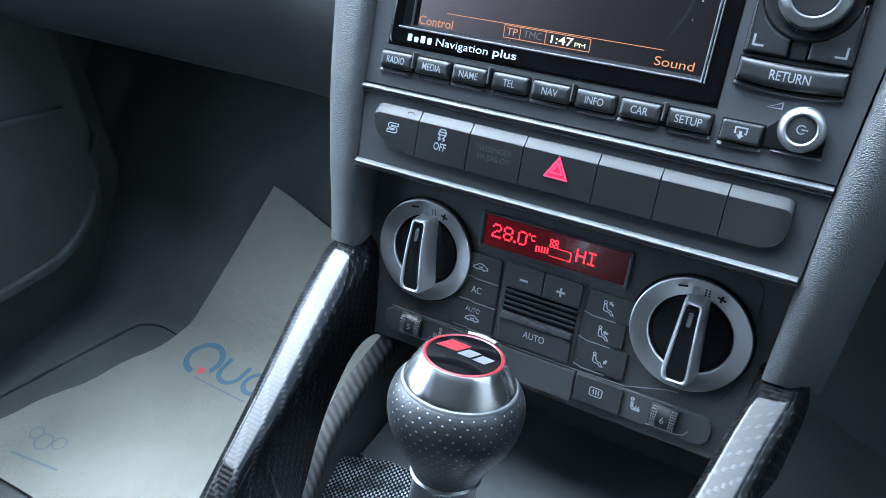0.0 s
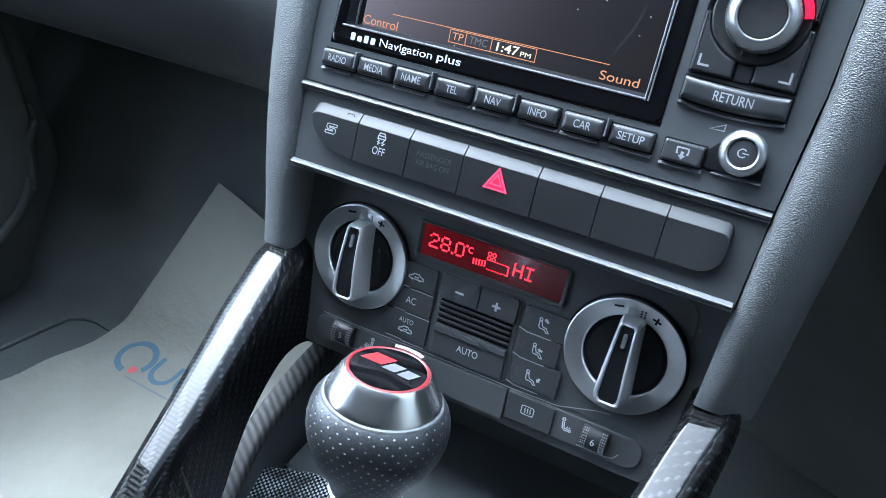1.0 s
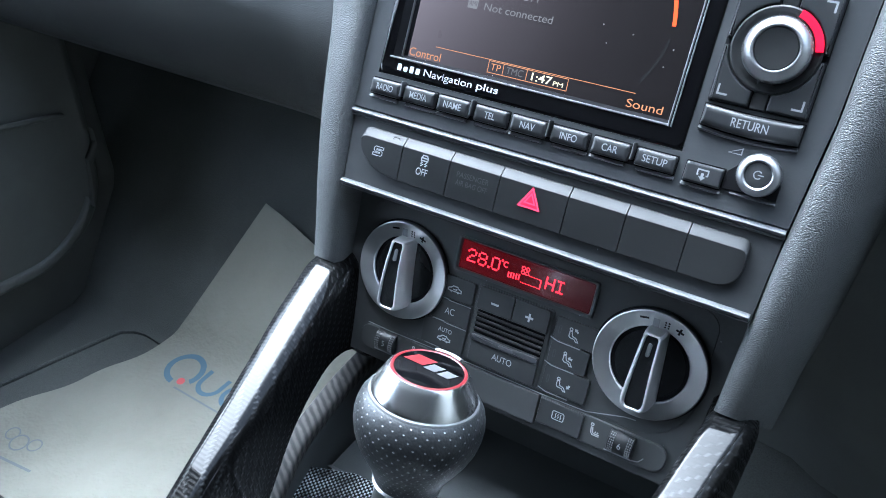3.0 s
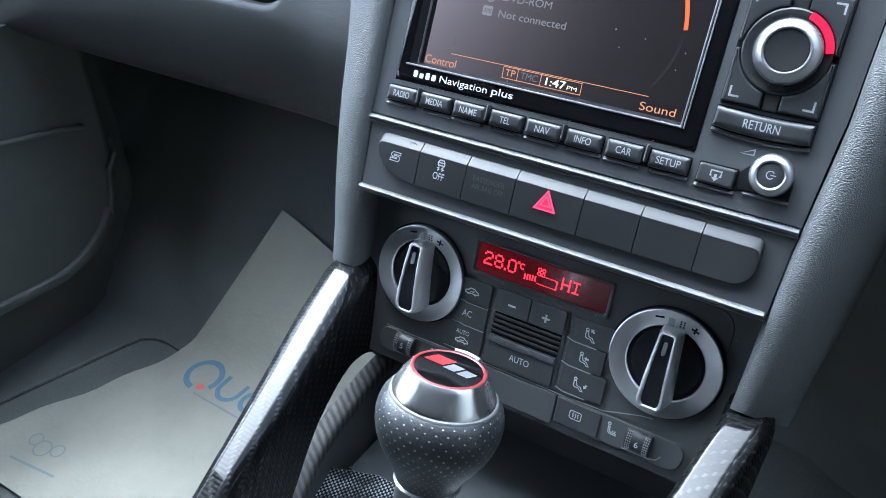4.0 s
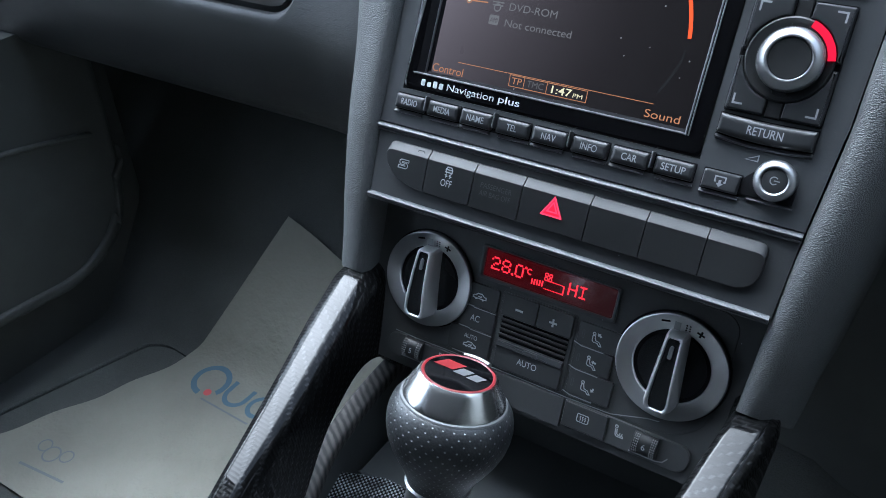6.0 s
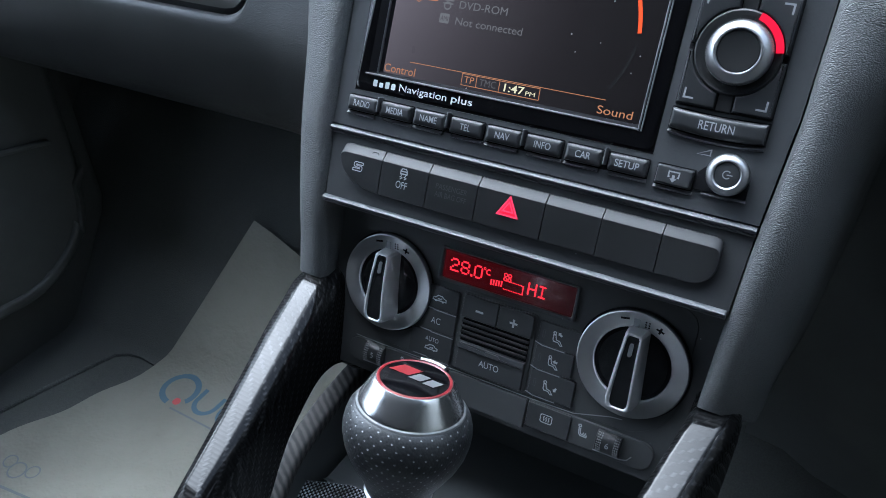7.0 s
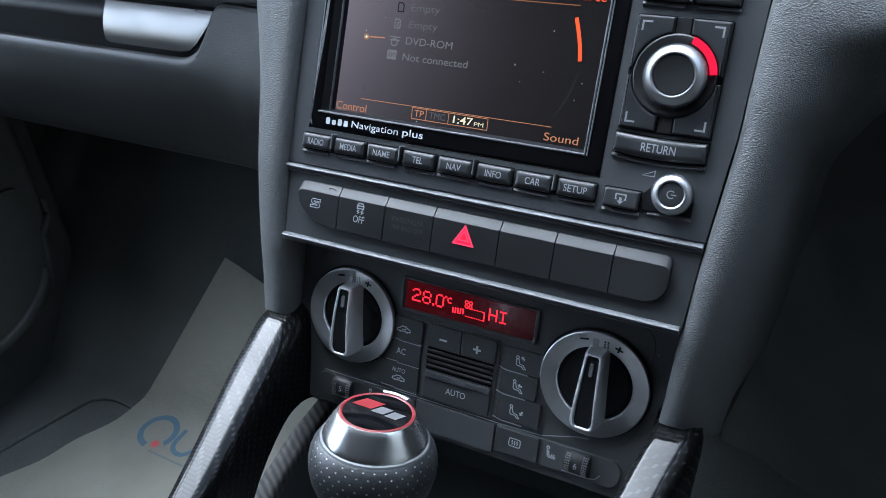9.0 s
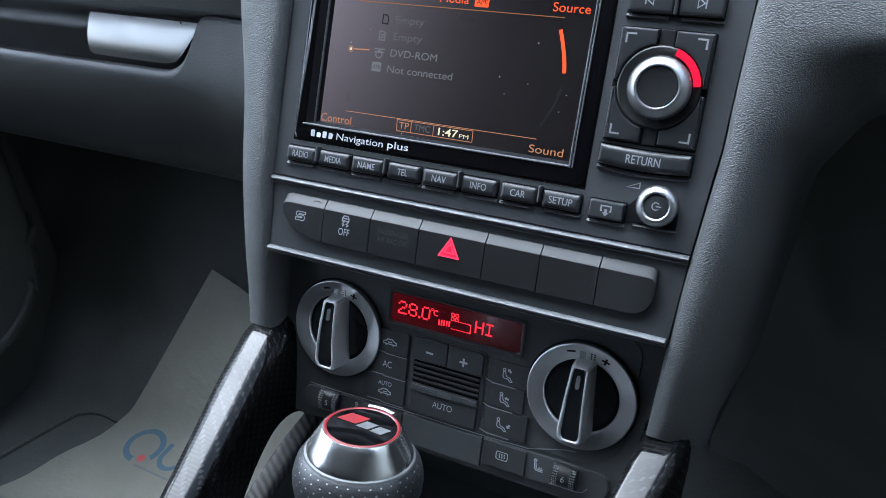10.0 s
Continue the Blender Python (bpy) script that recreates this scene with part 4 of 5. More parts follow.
for i, icon in enumerate(("first", "esp", "bag", "hazard", "blank", "blank", "last")):
    sw = switch(edges[i], edges[i + 1], icon)
    y = -2.75
    if icon == "first":
        S = [[(3.0, 2.3), (-1.7, 2.3), (-2.6, 1.6), (-2.6, 0.4), (-1.7, -0.4), (1.0, -0.4), (1.0, -1.0), (-3.0, -1.0), (-3.0, -2.3), (1.8, -2.3), (2.6, -1.6), (2.6, -0.2), (1.8, 0.5), (-1.0, 0.5), (-1.0, 1.1), (3.0, 1.1), (3.0, 2.3)]]
        part("switch_icon", strokes([[(-74.2 + a * 0.85, -14.4 + b * 0.85) for a, b in S[0]]], 0.36, -2.62), MARK, sw)
        part("switch_lamp", strokes([rrect(-68.6, -65.4, -7.9, -6.6, 0.6, 3) + [rrect(-68.6, -65.4, -7.9, -6.6, 0.6, 3)[0]]], 0.3, -1.5), GAP, sw)
    if icon == "esp":
        cu = -50.6
        car = [[(-2.0, 0), (-2.0, 1.6), (-1.2, 3.0), (1.2, 3.0), (2.0, 1.6), (2.0, 0), (-2.0, 0)], [(-1.9, 1.5), (1.9, 1.5)], [(-1.6, -0.2), (-1.6, -0.7)], [(1.6, -0.2), (1.6, -0.7)],
               [(-0.9, -0.9), (-2.0, -1.9), (-0.6, -2.2), (-1.8, -3.2)], [(1.6, -0.9), (0.5, -1.9), (1.9, -2.2), (0.7, -3.2)]]
        part("switch_icon", strokes([[(cu + a * 0.8, -12.5 + b * 0.75) for a, b in line] for line in car], 0.5, -2.72), MARK, sw)
        part("switch_word", lettering("OFF", -51.0, -18.9, 3.0, -2.45, 5.6, bold=0.004), MARK, sw)
    if icon == "bag":
        part("switch_word", lettering("PASSENGER", -26.8, -14.6, 2.2, -2.62, 15.0), FAINT, sw)
        part("switch_word", lettering("AIR BAG OFF", -26.8, -18.0, 2.2, -2.45, 15.0), FAINT, sw)
    if icon == "hazard":
        tri = lambda s: [(0.0 + s * 0.0, -14.6 + s * 4.6), (-s * 4.7, -14.6 - s * 3.6), (s * 4.7, -14.6 - s * 3.6)]
        part("warning_triangle", strokes([tri(0.95) + [tri(0.95)[0]]], 0.8, -2.72), HAZARD, sw, "glowing red warning triangle")
        part("warning_triangle", strokes([tri(0.48) + [tri(0.48)[0]]], 0.7, -2.72), HAZARD, sw, "glowing red warning triangle")
        part("triangle_field", patch([tri(1.0)], -2.66), glow("hazard_dim", (1.0, 0.012, 0.05), 0.72), sw)

# ---- climate control unit: sits deeper and leans a little further ----


def deep(u, v):
    return 16.1 - 0.1238 * (v + 30)


climate = thing("climate_control", (0, deep(0, -112), -112), "black climate control unit with red display and two dials", "climate control")
W = {"warp": deep}
part("unit_plate", slab(rrect(-97, 92, -116, -31, 2), 0.0, 16, 0.3, **W), CLIMATE, climate)
part("unit_field", slab(rrect(-81.5, 81.5, -97.3, -37.4, (22, 22, 8, 8), 8), -0.4, 1, 0.35, **W), CLIMATE, climate)

part("lower_cover", slab([(-96, -176), (96, -176), (96, -113), (-96, -113)], 58, 64, 0.3, **W), WELL, climate, "plain black back of the open cubby")

# display window
part("display_frame", loft([[(u, y + deep(u, v), v) for u, v in rrect(-34.6 + d, 32.2 - d, -57.6 + d, -41.2 - d * 0.6, 1.2)] for d, y in ((0, 1.0), (0, -1.3), (0.5, -1.6), (1.2, -1.5), (2.0, -0.4))], caps=False), CLIMATE, climate, "black frame of the red display")
dp = part("display", slab(rrect(-32.4, 30.6, -55.8, -42.6, 0.6), -0.9, 2, 0.0, **W), RED_PANEL, climate, "dim red lit display")


def dig(name, bm):
    part(name, bm, DIGIT, dp)


def segments(u, v, w, h, which):
    """One figure of the display, drawn as a row of small lit dots."""
    rows = {"2": ("01110", "10001", "00001", "00110", "01000", "10000", "11111"), "8": ("01110", "10001", "10001", "01110", "10001", "10001", "01110"), "0": ("01110", "10001", "10001", "10001", "10001", "10001", "01110"),
            "H": ("10001", "10001", "10001", "11111", "10001", "10001", "10001"), "I": ("11111", "00100", "00100", "00100", "00100", "00100", "11111"), "C": ("111", "100", "100", "100", "111")}[which]
    n, k = len(rows), len(rows[0])
    polys = []
    for r, row in enumerate(rows):
        for c, bit in enumerate(row):
            if bit == "1":
                a, b = u + w * c / k, v - h * (r + 1) / n
                polys.append([(a + 0.04, b + 0.04), (a + w / k - 0.04, b + 0.04), (a + w / k - 0.04, b + h / n - 0.04), (a + 0.04, b + h / n - 0.04)])
    return patch(polys, -1.05, **W)


dig("digit", segments(-29.2, -45.6, 4.5, 6.2, "2"))
dig("digit", segments(-23.9, -45.6, 4.5, 6.2, "8"))
dig("digit", patch([[(-18.7, -51.7), (-17.7, -51.7), (-17.7, -50.7), (-18.7, -50.7)]], -1.05, **W))
dig("digit", segments(-17.2, -45.6, 4.3, 6.2, "0"))
dig("unit_mark", strokes([arc(-10.0, -47.4, 1.15, 50, 310, 12)], 0.5, -1.05, **W))
dig("unit_mark", strokes([arc(-12.1, -46.2, 0.45, 0, 360, 10)], 0.32, -1.05, **W))
dig("fan_mark", strokes([arc(-1.9 + a, -46.2 + b, 0.75, 0, 360, 10) for a, b in ((0, 0), (2.0, 0), (0, -1.9), (2.0, -1.9))], 0.42, -1.05, **W))
dig("fan_bars", patch([[(-8.6 + k * 1.25, -52.6 + 0.12 * k), (-7.9 + k * 1.25, -52.6 + 0.12 * k), (-7.9 + k * 1.25, -50.0 + 0.12 * k), (-8.6 + k * 1.25, -50.0 + 0.12 * k)] for k in range(5)], -1.05, **W))
dig("fan_bars", patch([[(-2.2 + k * 0.8, y), (-1.75 + k * 0.8, y), (-1.75 + k * 0.8, y + 0.4), (-2.2 + k * 0.8, y + 0.4)] for k in range(11) for y in (-52.9, -49.0)], -1.05, **W))
dig("fan_bars", strokes([[(6.0, -49.0), (7.0, -49.0), (7.0, -52.7), (6.0, -52.7)]], 0.5, -1.05, **W))
dig("word", segments(9.0, -46.2, 4.2, 5.6, "H"))
dig("word", segments(14.2, -46.2, 3.2, 5.6, "I"))


def dial(u):
    """Temperature dial: a broad satin ring, a dark disc and a raised bright-edged grip."""
    v = -66.55
    lean = Matrix.Rotation(math.atan(0.1238), 4, "X")
    m = Matrix.Translation((u, deep(u, v), v)) @ lean @ Matrix.Rotation(radians(90), 4, "X")
    d = part("dial_ring", lathe([(23.4, -0.4), (23.4, 2.9), (23.25, 3.3), (22.9, 3.5), (22.5, 3.45), (16.7, 2.2), (16.3, 2.0), (16.05, 1.6), (16.0, -0.5)], m, 96), RING, climate, "satin aluminium dial ring")
    part("dial_groove", lathe([(24.3, 0.9), (23.3, 1.0)], m, 96), GAP, d)
    part("dial_disc", lathe([(16.2, 0.6), (15.8, 0.9), (10, 1.3), (0.01, 1.6)], m, 64), DISC, d, "glossy black dial disc")
    # grip: a wedge, narrow at the top, wide below
    def ring(k, h):
        pts = [(-3.7, 15.0), (-2.8, 16.0), (2.8, 16.0), (3.7, 15.0), (5.6, -13.6), (5.2, -15.8), (3.9, -17.0), (-3.9, -17.0), (-5.2, -15.8), (-5.6, -13.6)]
        fine = []
        for (a, b), (c, e) in zip(pts, pts[1:] + pts[:1]):
            fine += [(a, b), (a * 0.67 + c * 0.33, b * 0.67 + e * 0.33), (a * 0.33 + c * 0.67, b * 0.33 + e * 0.67)]
        return [m @ Vector((a * k[0], b * k[1], h if not callable(h) else h(b))) for a, b in fine]
    crest = lambda top: (lambda b: top * (0.62 + 0.38 * math.cos((b + 5) / 24 * 1.15)))
    g = part("dial_grip", loft([ring((1.20, 1.04), 1.0), ring((1.17, 1.03), crest(4)), ring((1.13, 1.02), crest(8.0)), ring((1.06, 1.012), crest(10.8)), ring((0.98, 1.0), crest(12.3)), ring((0.89, 0.985), crest(13.0)), ring((0.80, 0.968), crest(13.15)),
                               ring((0.71, 0.95), crest(12.95)), ring((0.66, 0.938), crest(12.4))], caps=False), GRIP, d, "bright metal body of the raised grip")
    part("grip_face", loft([ring((0.67, 0.94), crest(12.2)), ring((0.655, 0.936), crest(12.5)), ring((0.62, 0.93), crest(12.6)), ring((0.40, 0.88), crest(12.5))]), DISC, g, "black face of the grip")
    part("grip_lamp", loft([[m @ Vector((a, b, crest(12.55)(b) + z)) for a, b in rrect(-0.8, 0.8, 6.8, 12.2, 0.7)] for z in (-1.0, 0.2)]), LAMP_GREY, g, "grey pointer bar")
    # printed minus, dots and plus on the ring
    marks = strokes([[(-8.2, 18.9), (-4.6, 19.6)], [(6.6, 18.6), (10.0, 17.6)], [(7.9, 16.6), (8.7, 19.6)]], 0.9, 0)
    for k in range(3):
        for c in (2.2, 3.6):
            patch([arc(c, 17.8 + k * 1.1, 0.42, 0, 315, 7)], 0, marks)
    mm = Matrix.Translation((u, deep(u, v), v)) @ lean
    for q in marks.verts:
        a, b = q.co.x, q.co.z
        r = math.hypot(a, b)
        q.co = mm @ Vector((a, -(3.0 + (r - 17.4) * 0.24) - 0.12, b))
    part("dial_mark", marks, GAP, d)
    notch = strokes([[(-1.5, 16.6), (-1.5, 20.4)]], 2.6, 0)
    for q in notch.verts:
        a, b = q.co.x, q.co.z
        q.co = mm @ Vector((a, -(3.0 + (math.hypot(a, b) - 17.4) * 0.24) - 0.1, b))
    part("dial_pointer", notch, MARK, d, "bright pointer at the top of the ring")


dial(-59.63)
dial(59.66)


def flat_key(name, poly, proud, label="", mat=None):
    return part(name, slab(poly, -proud, 1, 0.38, **W), mat or CLIMATE_KEY, climate, label)


def icon(parent, lines, u, v, s, y, width=0.5):
    part("key_icon", strokes([[(u + a * s, v + b * s) for a, b in line] for line in lines], width, y, **W), WHITE, parent)


CAR = [[(-3.4, -0.8), (-3.2, 0.2), (-2.0, 0.6), (-1.0, 1.5), (1.2, 1.5), (2.2, 0.6), (3.4, 0.2), (3.4, -0.8), (2.4, -0.9), (-2.4, -0.9), (-3.4, -0.8)], [(-2.2, -1.3), (-1.4, -1.3)], [(1.4, -1.3), (2.2, -1.3)], [(-0.9, 0.0), (0.9, 0.0), (1.0, 0.6)]]
# left column
for v0, v1, kind in ((-71.8, -60.6, "air"), (-83.0, -72.4, "ac"), (-96.2, -83.6, "auto")):
    cut = {"air": -41.0, "ac": -42.6, "auto": -44.0}[kind]
    k = flat_key("climate_key", rrect(cut, -21.8, v0, v1, (0.6, 0.8, 1.4, 0.6)), 1.9, {"air": "black recirculation key", "ac": "black key marked AC", "auto": "black automatic recirculation key"}[kind])
    # highlight on the key's lower edge, painted as a pale line
    part("key_edge_glint", strokes([[(cut + 3, v0 - 0.1), (-34, v0 - 0.1), (-33, v0 - 0.6), (-21.8, v0 - 0.6)]], 0.45, -2.0, **W), EDGE_LINE, k)
    if kind == "air":
        icon(k, CAR, -31.4, -66.6, 1.0, -2.1)
    if kind == "ac":
        part("key_word", lettering("AC", -31.8, -79.0, 3.1, -2.1, 4.8, warp=deep), WHITE, k)
    if kind == "auto":
        part("key_word", lettering("AUTO", -32.2, -88.2, 2.1, -2.1, 7.0, warp=deep), WHITE, k)
        icon(k, CAR, -32.0, -91.3, 0.95, -2.1)

# middle block: fan keys, sensor grille, AUTO key
flat_key("block_frame", rrect(-20.6, 16.4, -97.2, -59.4, 1.6), 0.9, mat=CLIMATE)
for a, b, plus in ((-19.2, -2.0, False), (-1.6, 15.2, True)):
    k = flat_key("fan_key", rrect(a, b, -70.9, -60.0, (0.4, 0.4, 1.6 if plus else 0.4, 0.4 if plus else 1.6)), 2.6, "black fan key with a plus sign" if plus else "black fan key with a minus sign")
    c = (a + b) / 2 - (0.6 if plus else 0)
    part("key_icon", strokes([[(c - 1.9, -66.3), (c + 1.9, -66.3)]] + ([[(c, -68.2), (c, -64.4)]] if plus else []), 0.95, -2.75, **W), WHITE, k)
part("grille_back", slab(rrect(-18.6, 14.4, -82.4, -71.4, 0.3), -1.0, 0, 0.0, **W), GAP, climate)
for k in range(4):
    v = -73.0 - 2.45 * k
    bm = loft([[(u, y + deep(u, v + q), v + q) for y, q in ((-0.2, 0.55), (-2.0, 0.55), (-2.5, 0.2), (-2.3, -0.5), (-0.2, -0.5))] for u in (-18.5, 14.3)])
    part("grille_slat", bm, SOFT_BUTTON, climate)
ak = flat_key("auto_key", rrect(-18.6, 14.6, -96.6, -82.6, (1.2, 1.2, 0.3, 0.3)), 2.2, "black wide key marked AUTO")
part("key_bar", slab(rrect(-18.4, 14.4, -85.9, -82.9, 0.3), -3.0, 0, 0.5, **W), LEDGE, ak, "paler upper bar of the key")
part("key_lamp", slab(rrect(-4.6, 2.4, -85.4, -83.5, 0.9), -3.4, 0, 0.25, **W), LAMP_GREY, ak, "small lamp window")
part("key_word", lettering("AUTO", -2.0, -91.6, 3.0, -2.35, 9.8, warp=deep), WHITE, ak)

# right column: air distribution keys
BODY = [arc(-2.0, 2.3, 0.72, 0, 360, 12), [(-2.5, 1.2), (-2.5, -1.4), (-1.9, -2.2), (0.4, -2.3), (1.6, -3.6), (2.7, -3.4), (1.3, -1.5), (-0.6, -1.1), (-1.1, 0.2), (-1.3, 1.3), (-2.5, 1.2)]]
ARROW = [(0, 0), (1.5, 1.3), (1.5, 0.55), (3.0, 0.65), (3.0, -0.65), (1.5, -0.55), (1.5, -1.3)]
for (v0, v1), au, ay, turn, end in zip(((-71.3, -60.8), (-82.8, -71.9), (-95.4, -83.4)), (-0.2, -0.3, 2.6), (2.6, 0.4, -1.4), (-38, -8, 62), (37.0, 35.6, 38.5)):
    k = flat_key("climate_key", rrect(18.0, end, v0, v1, (0.5, 0.5, 0.5, 1.0)), 1.9, "black air direction key")
    # highlight where the key's edge catches light, painted pale
    part("key_edge_glint", strokes([[(17.0, v0 + 0.6), (20.6, v0 - 0.5), (31, v0 - 0.5)]], 0.5, -2.0, **W), EDGE_LINE, k)
    vm = (v0 + v1) / 2 - 0.3
    icon(k, BODY, 27.0, vm, 0.85, -2.1, 0.42)
    ca, sa = math.cos(radians(turn)), math.sin(radians(turn))
    part("key_icon", patch([[(27.0 + au + 0.75 * (a * ca - b * sa), vm + ay + 0.75 * (a * sa + b * ca)) for a, b in ARROW]], -2.1, **W), WHITE, k)
    part("key_lamp", strokes([rrect(20.0, 21.0, vm - 1.6, vm + 2.0, 0.4, 2) + [rrect(20.0, 21.0, vm - 1.6, vm + 2.0, 0.4, 2)[0]]], 0.22, -2.05, **W), LEDGE, k)

# thin line round the lower row and dials, its catch of light drawn pale
sweep_line = [(-74, -98.6), (-60, -98.9), (-22.4, -98.2), (20, -98.2), (40, -97.6), (56, -93.0), (61, -92.4)]
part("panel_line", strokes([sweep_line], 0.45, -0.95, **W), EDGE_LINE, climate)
part("blank_cover", slab(rrect(-21.6, 18.6, -113.6, -99.2, 0.6), -1.5, 2, 0.5, **W), CLIMATE, climate, "plain black cover")
rowR = part("lower_keys", slab(rrect(19.4, 77.0, -111.6, -98.8, (0.6, 6, 5, 0.6), 6), -1.6, 2, 0.6, **W), CLIMATE, climate)
rowL = part("lower_keys", slab(rrect(-77.0, -22.4, -111.6, -99.6, (6, 0.6, 0.6, 5), 6), -1.6, 2, 0.6, **W), CLIMATE, climate)
dk = flat_key("demist_key", rrect(19.8, 40.2, -110.9, -99.2, 0.5), 2.6, "black rear demist key")
icon(dk, [rrect(-2.8, 2.8, -2.0, 2.0, 0.8, 3) + [rrect(-2.8, 2.8, -2.0, 2.0, 0.8, 3)[0]], [(-1.2, -1.2), (-0.9, -0.3), (-1.3, 0.4), (-1.0, 1.2)], [(0, -1.2), (0.3, -0.3), (-0.1, 0.4), (0.2, 1.2)], [(1.2, -1.2), (1.5, -0.3), (1.1, 0.4), (1.4, 1.2)]], 29.2, -104.4, 0.95, -2.75, 0.42)
SEATI = [arc(-1.6, 2.6, 0.6, 0, 360, 10), [(-1.9, 1.6), (-1.6, -1.2), (-0.8, -2.0), (2.2, -2.0)], [(-1.2, 1.5), (-0.9, -0.8), (-0.4, -1.3), (2.2, -1.3)], [(0.2, -0.9), (0.6, -0.1)], [(1.2, -0.9), (1.6, -0.1)]]
icon(rowR, SEATI, 46.0, -104.2, 1.0, -1.75, 0.5)
icon(rowL, [[(-a, b) for a, b in line] for line in SEATI], -48.2, -104.6, 1.0, -1.75, 0.5)
for uc, word in ((58.0, "6"), (-61.6, "5")):
    v = -104.6
    m = Matrix.Translation((uc, deep(uc, v) + 0.5, v)) @ Matrix.Rotation(radians(90), 4, "Y")
    th = part("heat_wheel", lathe([(5.0, -5.6), (5.6, -5.2), (5.6, 5.2), (5.0, 5.6)], m, 40), SOFT_BUTTON, climate, "black seat heating thumbwheel")
    dots = bmesh.new()
    for a in range(-4, 5):
        for off in (-4.6, -3.8, -3.0, 3.0, 3.8, 4.6):
            w = radians(a * 11)
            mm = Matrix.Translation((uc + off, deep(uc, v) + 0.5 - 5.6 * math.cos(w), v + 5.6 * math.sin(w)))
            bmesh.ops.create_cube(dots, size=0.5, matrix=mm)
    part("wheel_grip", dots, GRIP_DOT, th, "small raised dots")
    # flat pale line for the lit lip under the wheel
    part("wheel_lip", strokes([[(uc - 6.4, v - 5.6), (uc + 5.6, v - 5.6), (uc + 8.6, v - 4.8), (uc + 10.4, v - 2.4)]], 0.5, -1.8, **W), EDGE_LINE, th)
    part("wheel_figure", lettering(word, uc, v - 1.6, 2.6, deep(uc, v) - 5.35, None), MARK, th)

# ---- carbon struts beside the gear lever (car's own millimetres) ----


def strut(rows, s):
    """Lacquered carbon strut: rounded crown, tall inner wall. rows: y, outer x, inner x, crown z, inner foot z."""
    loops = []
    for y, xo, xi, z, zf in rows:
        w = xi - xo
        z -= 1.5 * min(1.6, max(0.0, (y + 33) / 9)) ** 2  # the end rolls down under the cheek
        prof = [(xo + 1.5 * s, zf + 2), (xo - 0.4 * s, z - 14), (xo - 0.3 * s, z - 8), (xo - 0.1 * s, z - 4.6)] if s > 0 else [(xo + 1.5 * s, zf + 2), (xo - 0.4 * s, z - 14), (xo - 0.3 * s, z - 7), (xo + 0.3 * s, z - 3.5)]
        a, b, c, e, g = (0.48, 0.68, 0.72, 0.79, 0.89) if s > 0 else (0.5, 0.78, 0.83, 0.885, 0.95)
        if s > 0:
            prof += [(xo + w * 0.03, z - 3.0), (xo + w * 0.09, z - 2.2), (xo + w * 0.155, z - 1.35), (xo + w * 0.22, z - 0.5)]
        else:
            prof += [(xo + w * 0.07, z - 2.3), (xo + w * 0.14, z - 1.2), (xo + w * 0.19, z - 0.5), (xo + w * 0.225, z - 0.25)]
        prof += [(xo + w * 0.25, z - 0.46), (xo + w * 0.275, z - 0.12), (xo + w * 0.31, z), (xo + w * a, z + 0.02), (xo + w * b, z), (xo + w * c, z - 0.12), (xo + w * e, z - 0.7), (xo + w * g, z - 2.2)]
        prof = prof[:4] + [(x, q + 0.8 * (1 - 2 * (x - xo) / w)) for x, q in prof[4:]]
        prof += [(xi - 1.0 * s, z - 4.2), (xi, z - 8), (xi + 0.8 * s, z - 14), (xi + 1.2 * s, (z - 14 + zf) / 2), (xi + 1.0 * s, zf), (xi - 2 * s, zf - 1.5)]
        loops.append([(x, y, q) for x, q in prof])
    return loops


left_rows = smooth_rows([(40, -98, -82, 660, 570), (-8, -104.5, -84.5, 655.2, 580), (-27, -105.5, -84.0, 651.0, 600), (-43, -103.3, -82.0, 647.2, 609), (-60, -100.7, -79.5, 643.0, 609.5), (-85, -95.0, -75.5, 637.6, 601), (-112, -89.3, -71.6, 631.8, 579), (-150, -81.5, -67.5, 623.5, 547), (-190, -75, -62, 612, 550)], 6)
right_rows = smooth_rows([(40, 98, 82, 660, 570), (-8, 104, 85, 655.2, 580), (-24, 106, 86.6, 652.3, 600), (-50, 101.0, 82.2, 644.8, 609), (-72, 97.6, 78.6, 640.0, 606), (-112, 90, 72.5, 631.8, 579), (-150, 82, 67.5, 623.5, 547), (-190, 75, 62, 612, 550)], 6)
for rows, s in ((left_rows, 1), (right_rows, -1)):
    loops = strut(rows, s)
    k = len(loops[0]) - 5
    beam = thing("console_strut", (rows[0][1], -60, 560), "lacquered carbon fibre strut of the centre console", "console trim", "console struts", upright=True)
    part("crown", loft([q[:k + 1] for q in loops], closed=False), CARBON, beam, "glossy carbon fibre crown")
    part("inner_wall", loft([q[k:] + q[:1] for q in loops], closed=False), CARBON, beam, "dark woven inner wall")


for s in (-1, 1):
    pts = smooth_rows([(s * 86, 12, 578), (s * 88.6, -6, 577.5), (s * 88.6, -30, 577.5), (s * 87.0, -52, 577), (s * 84.0, -76, 576), (s * 79.5, -98, 569), (s * 74, -140, 542)], 5)
    single("lower_strut", tube_bar(pts, 11.5, 8, power=0.45), BAR_WEAVE, (pts[-1][0], -60, 570), "carbon fibre lower bar beside the gear lever", "console trim", "lower bars", upright=True)

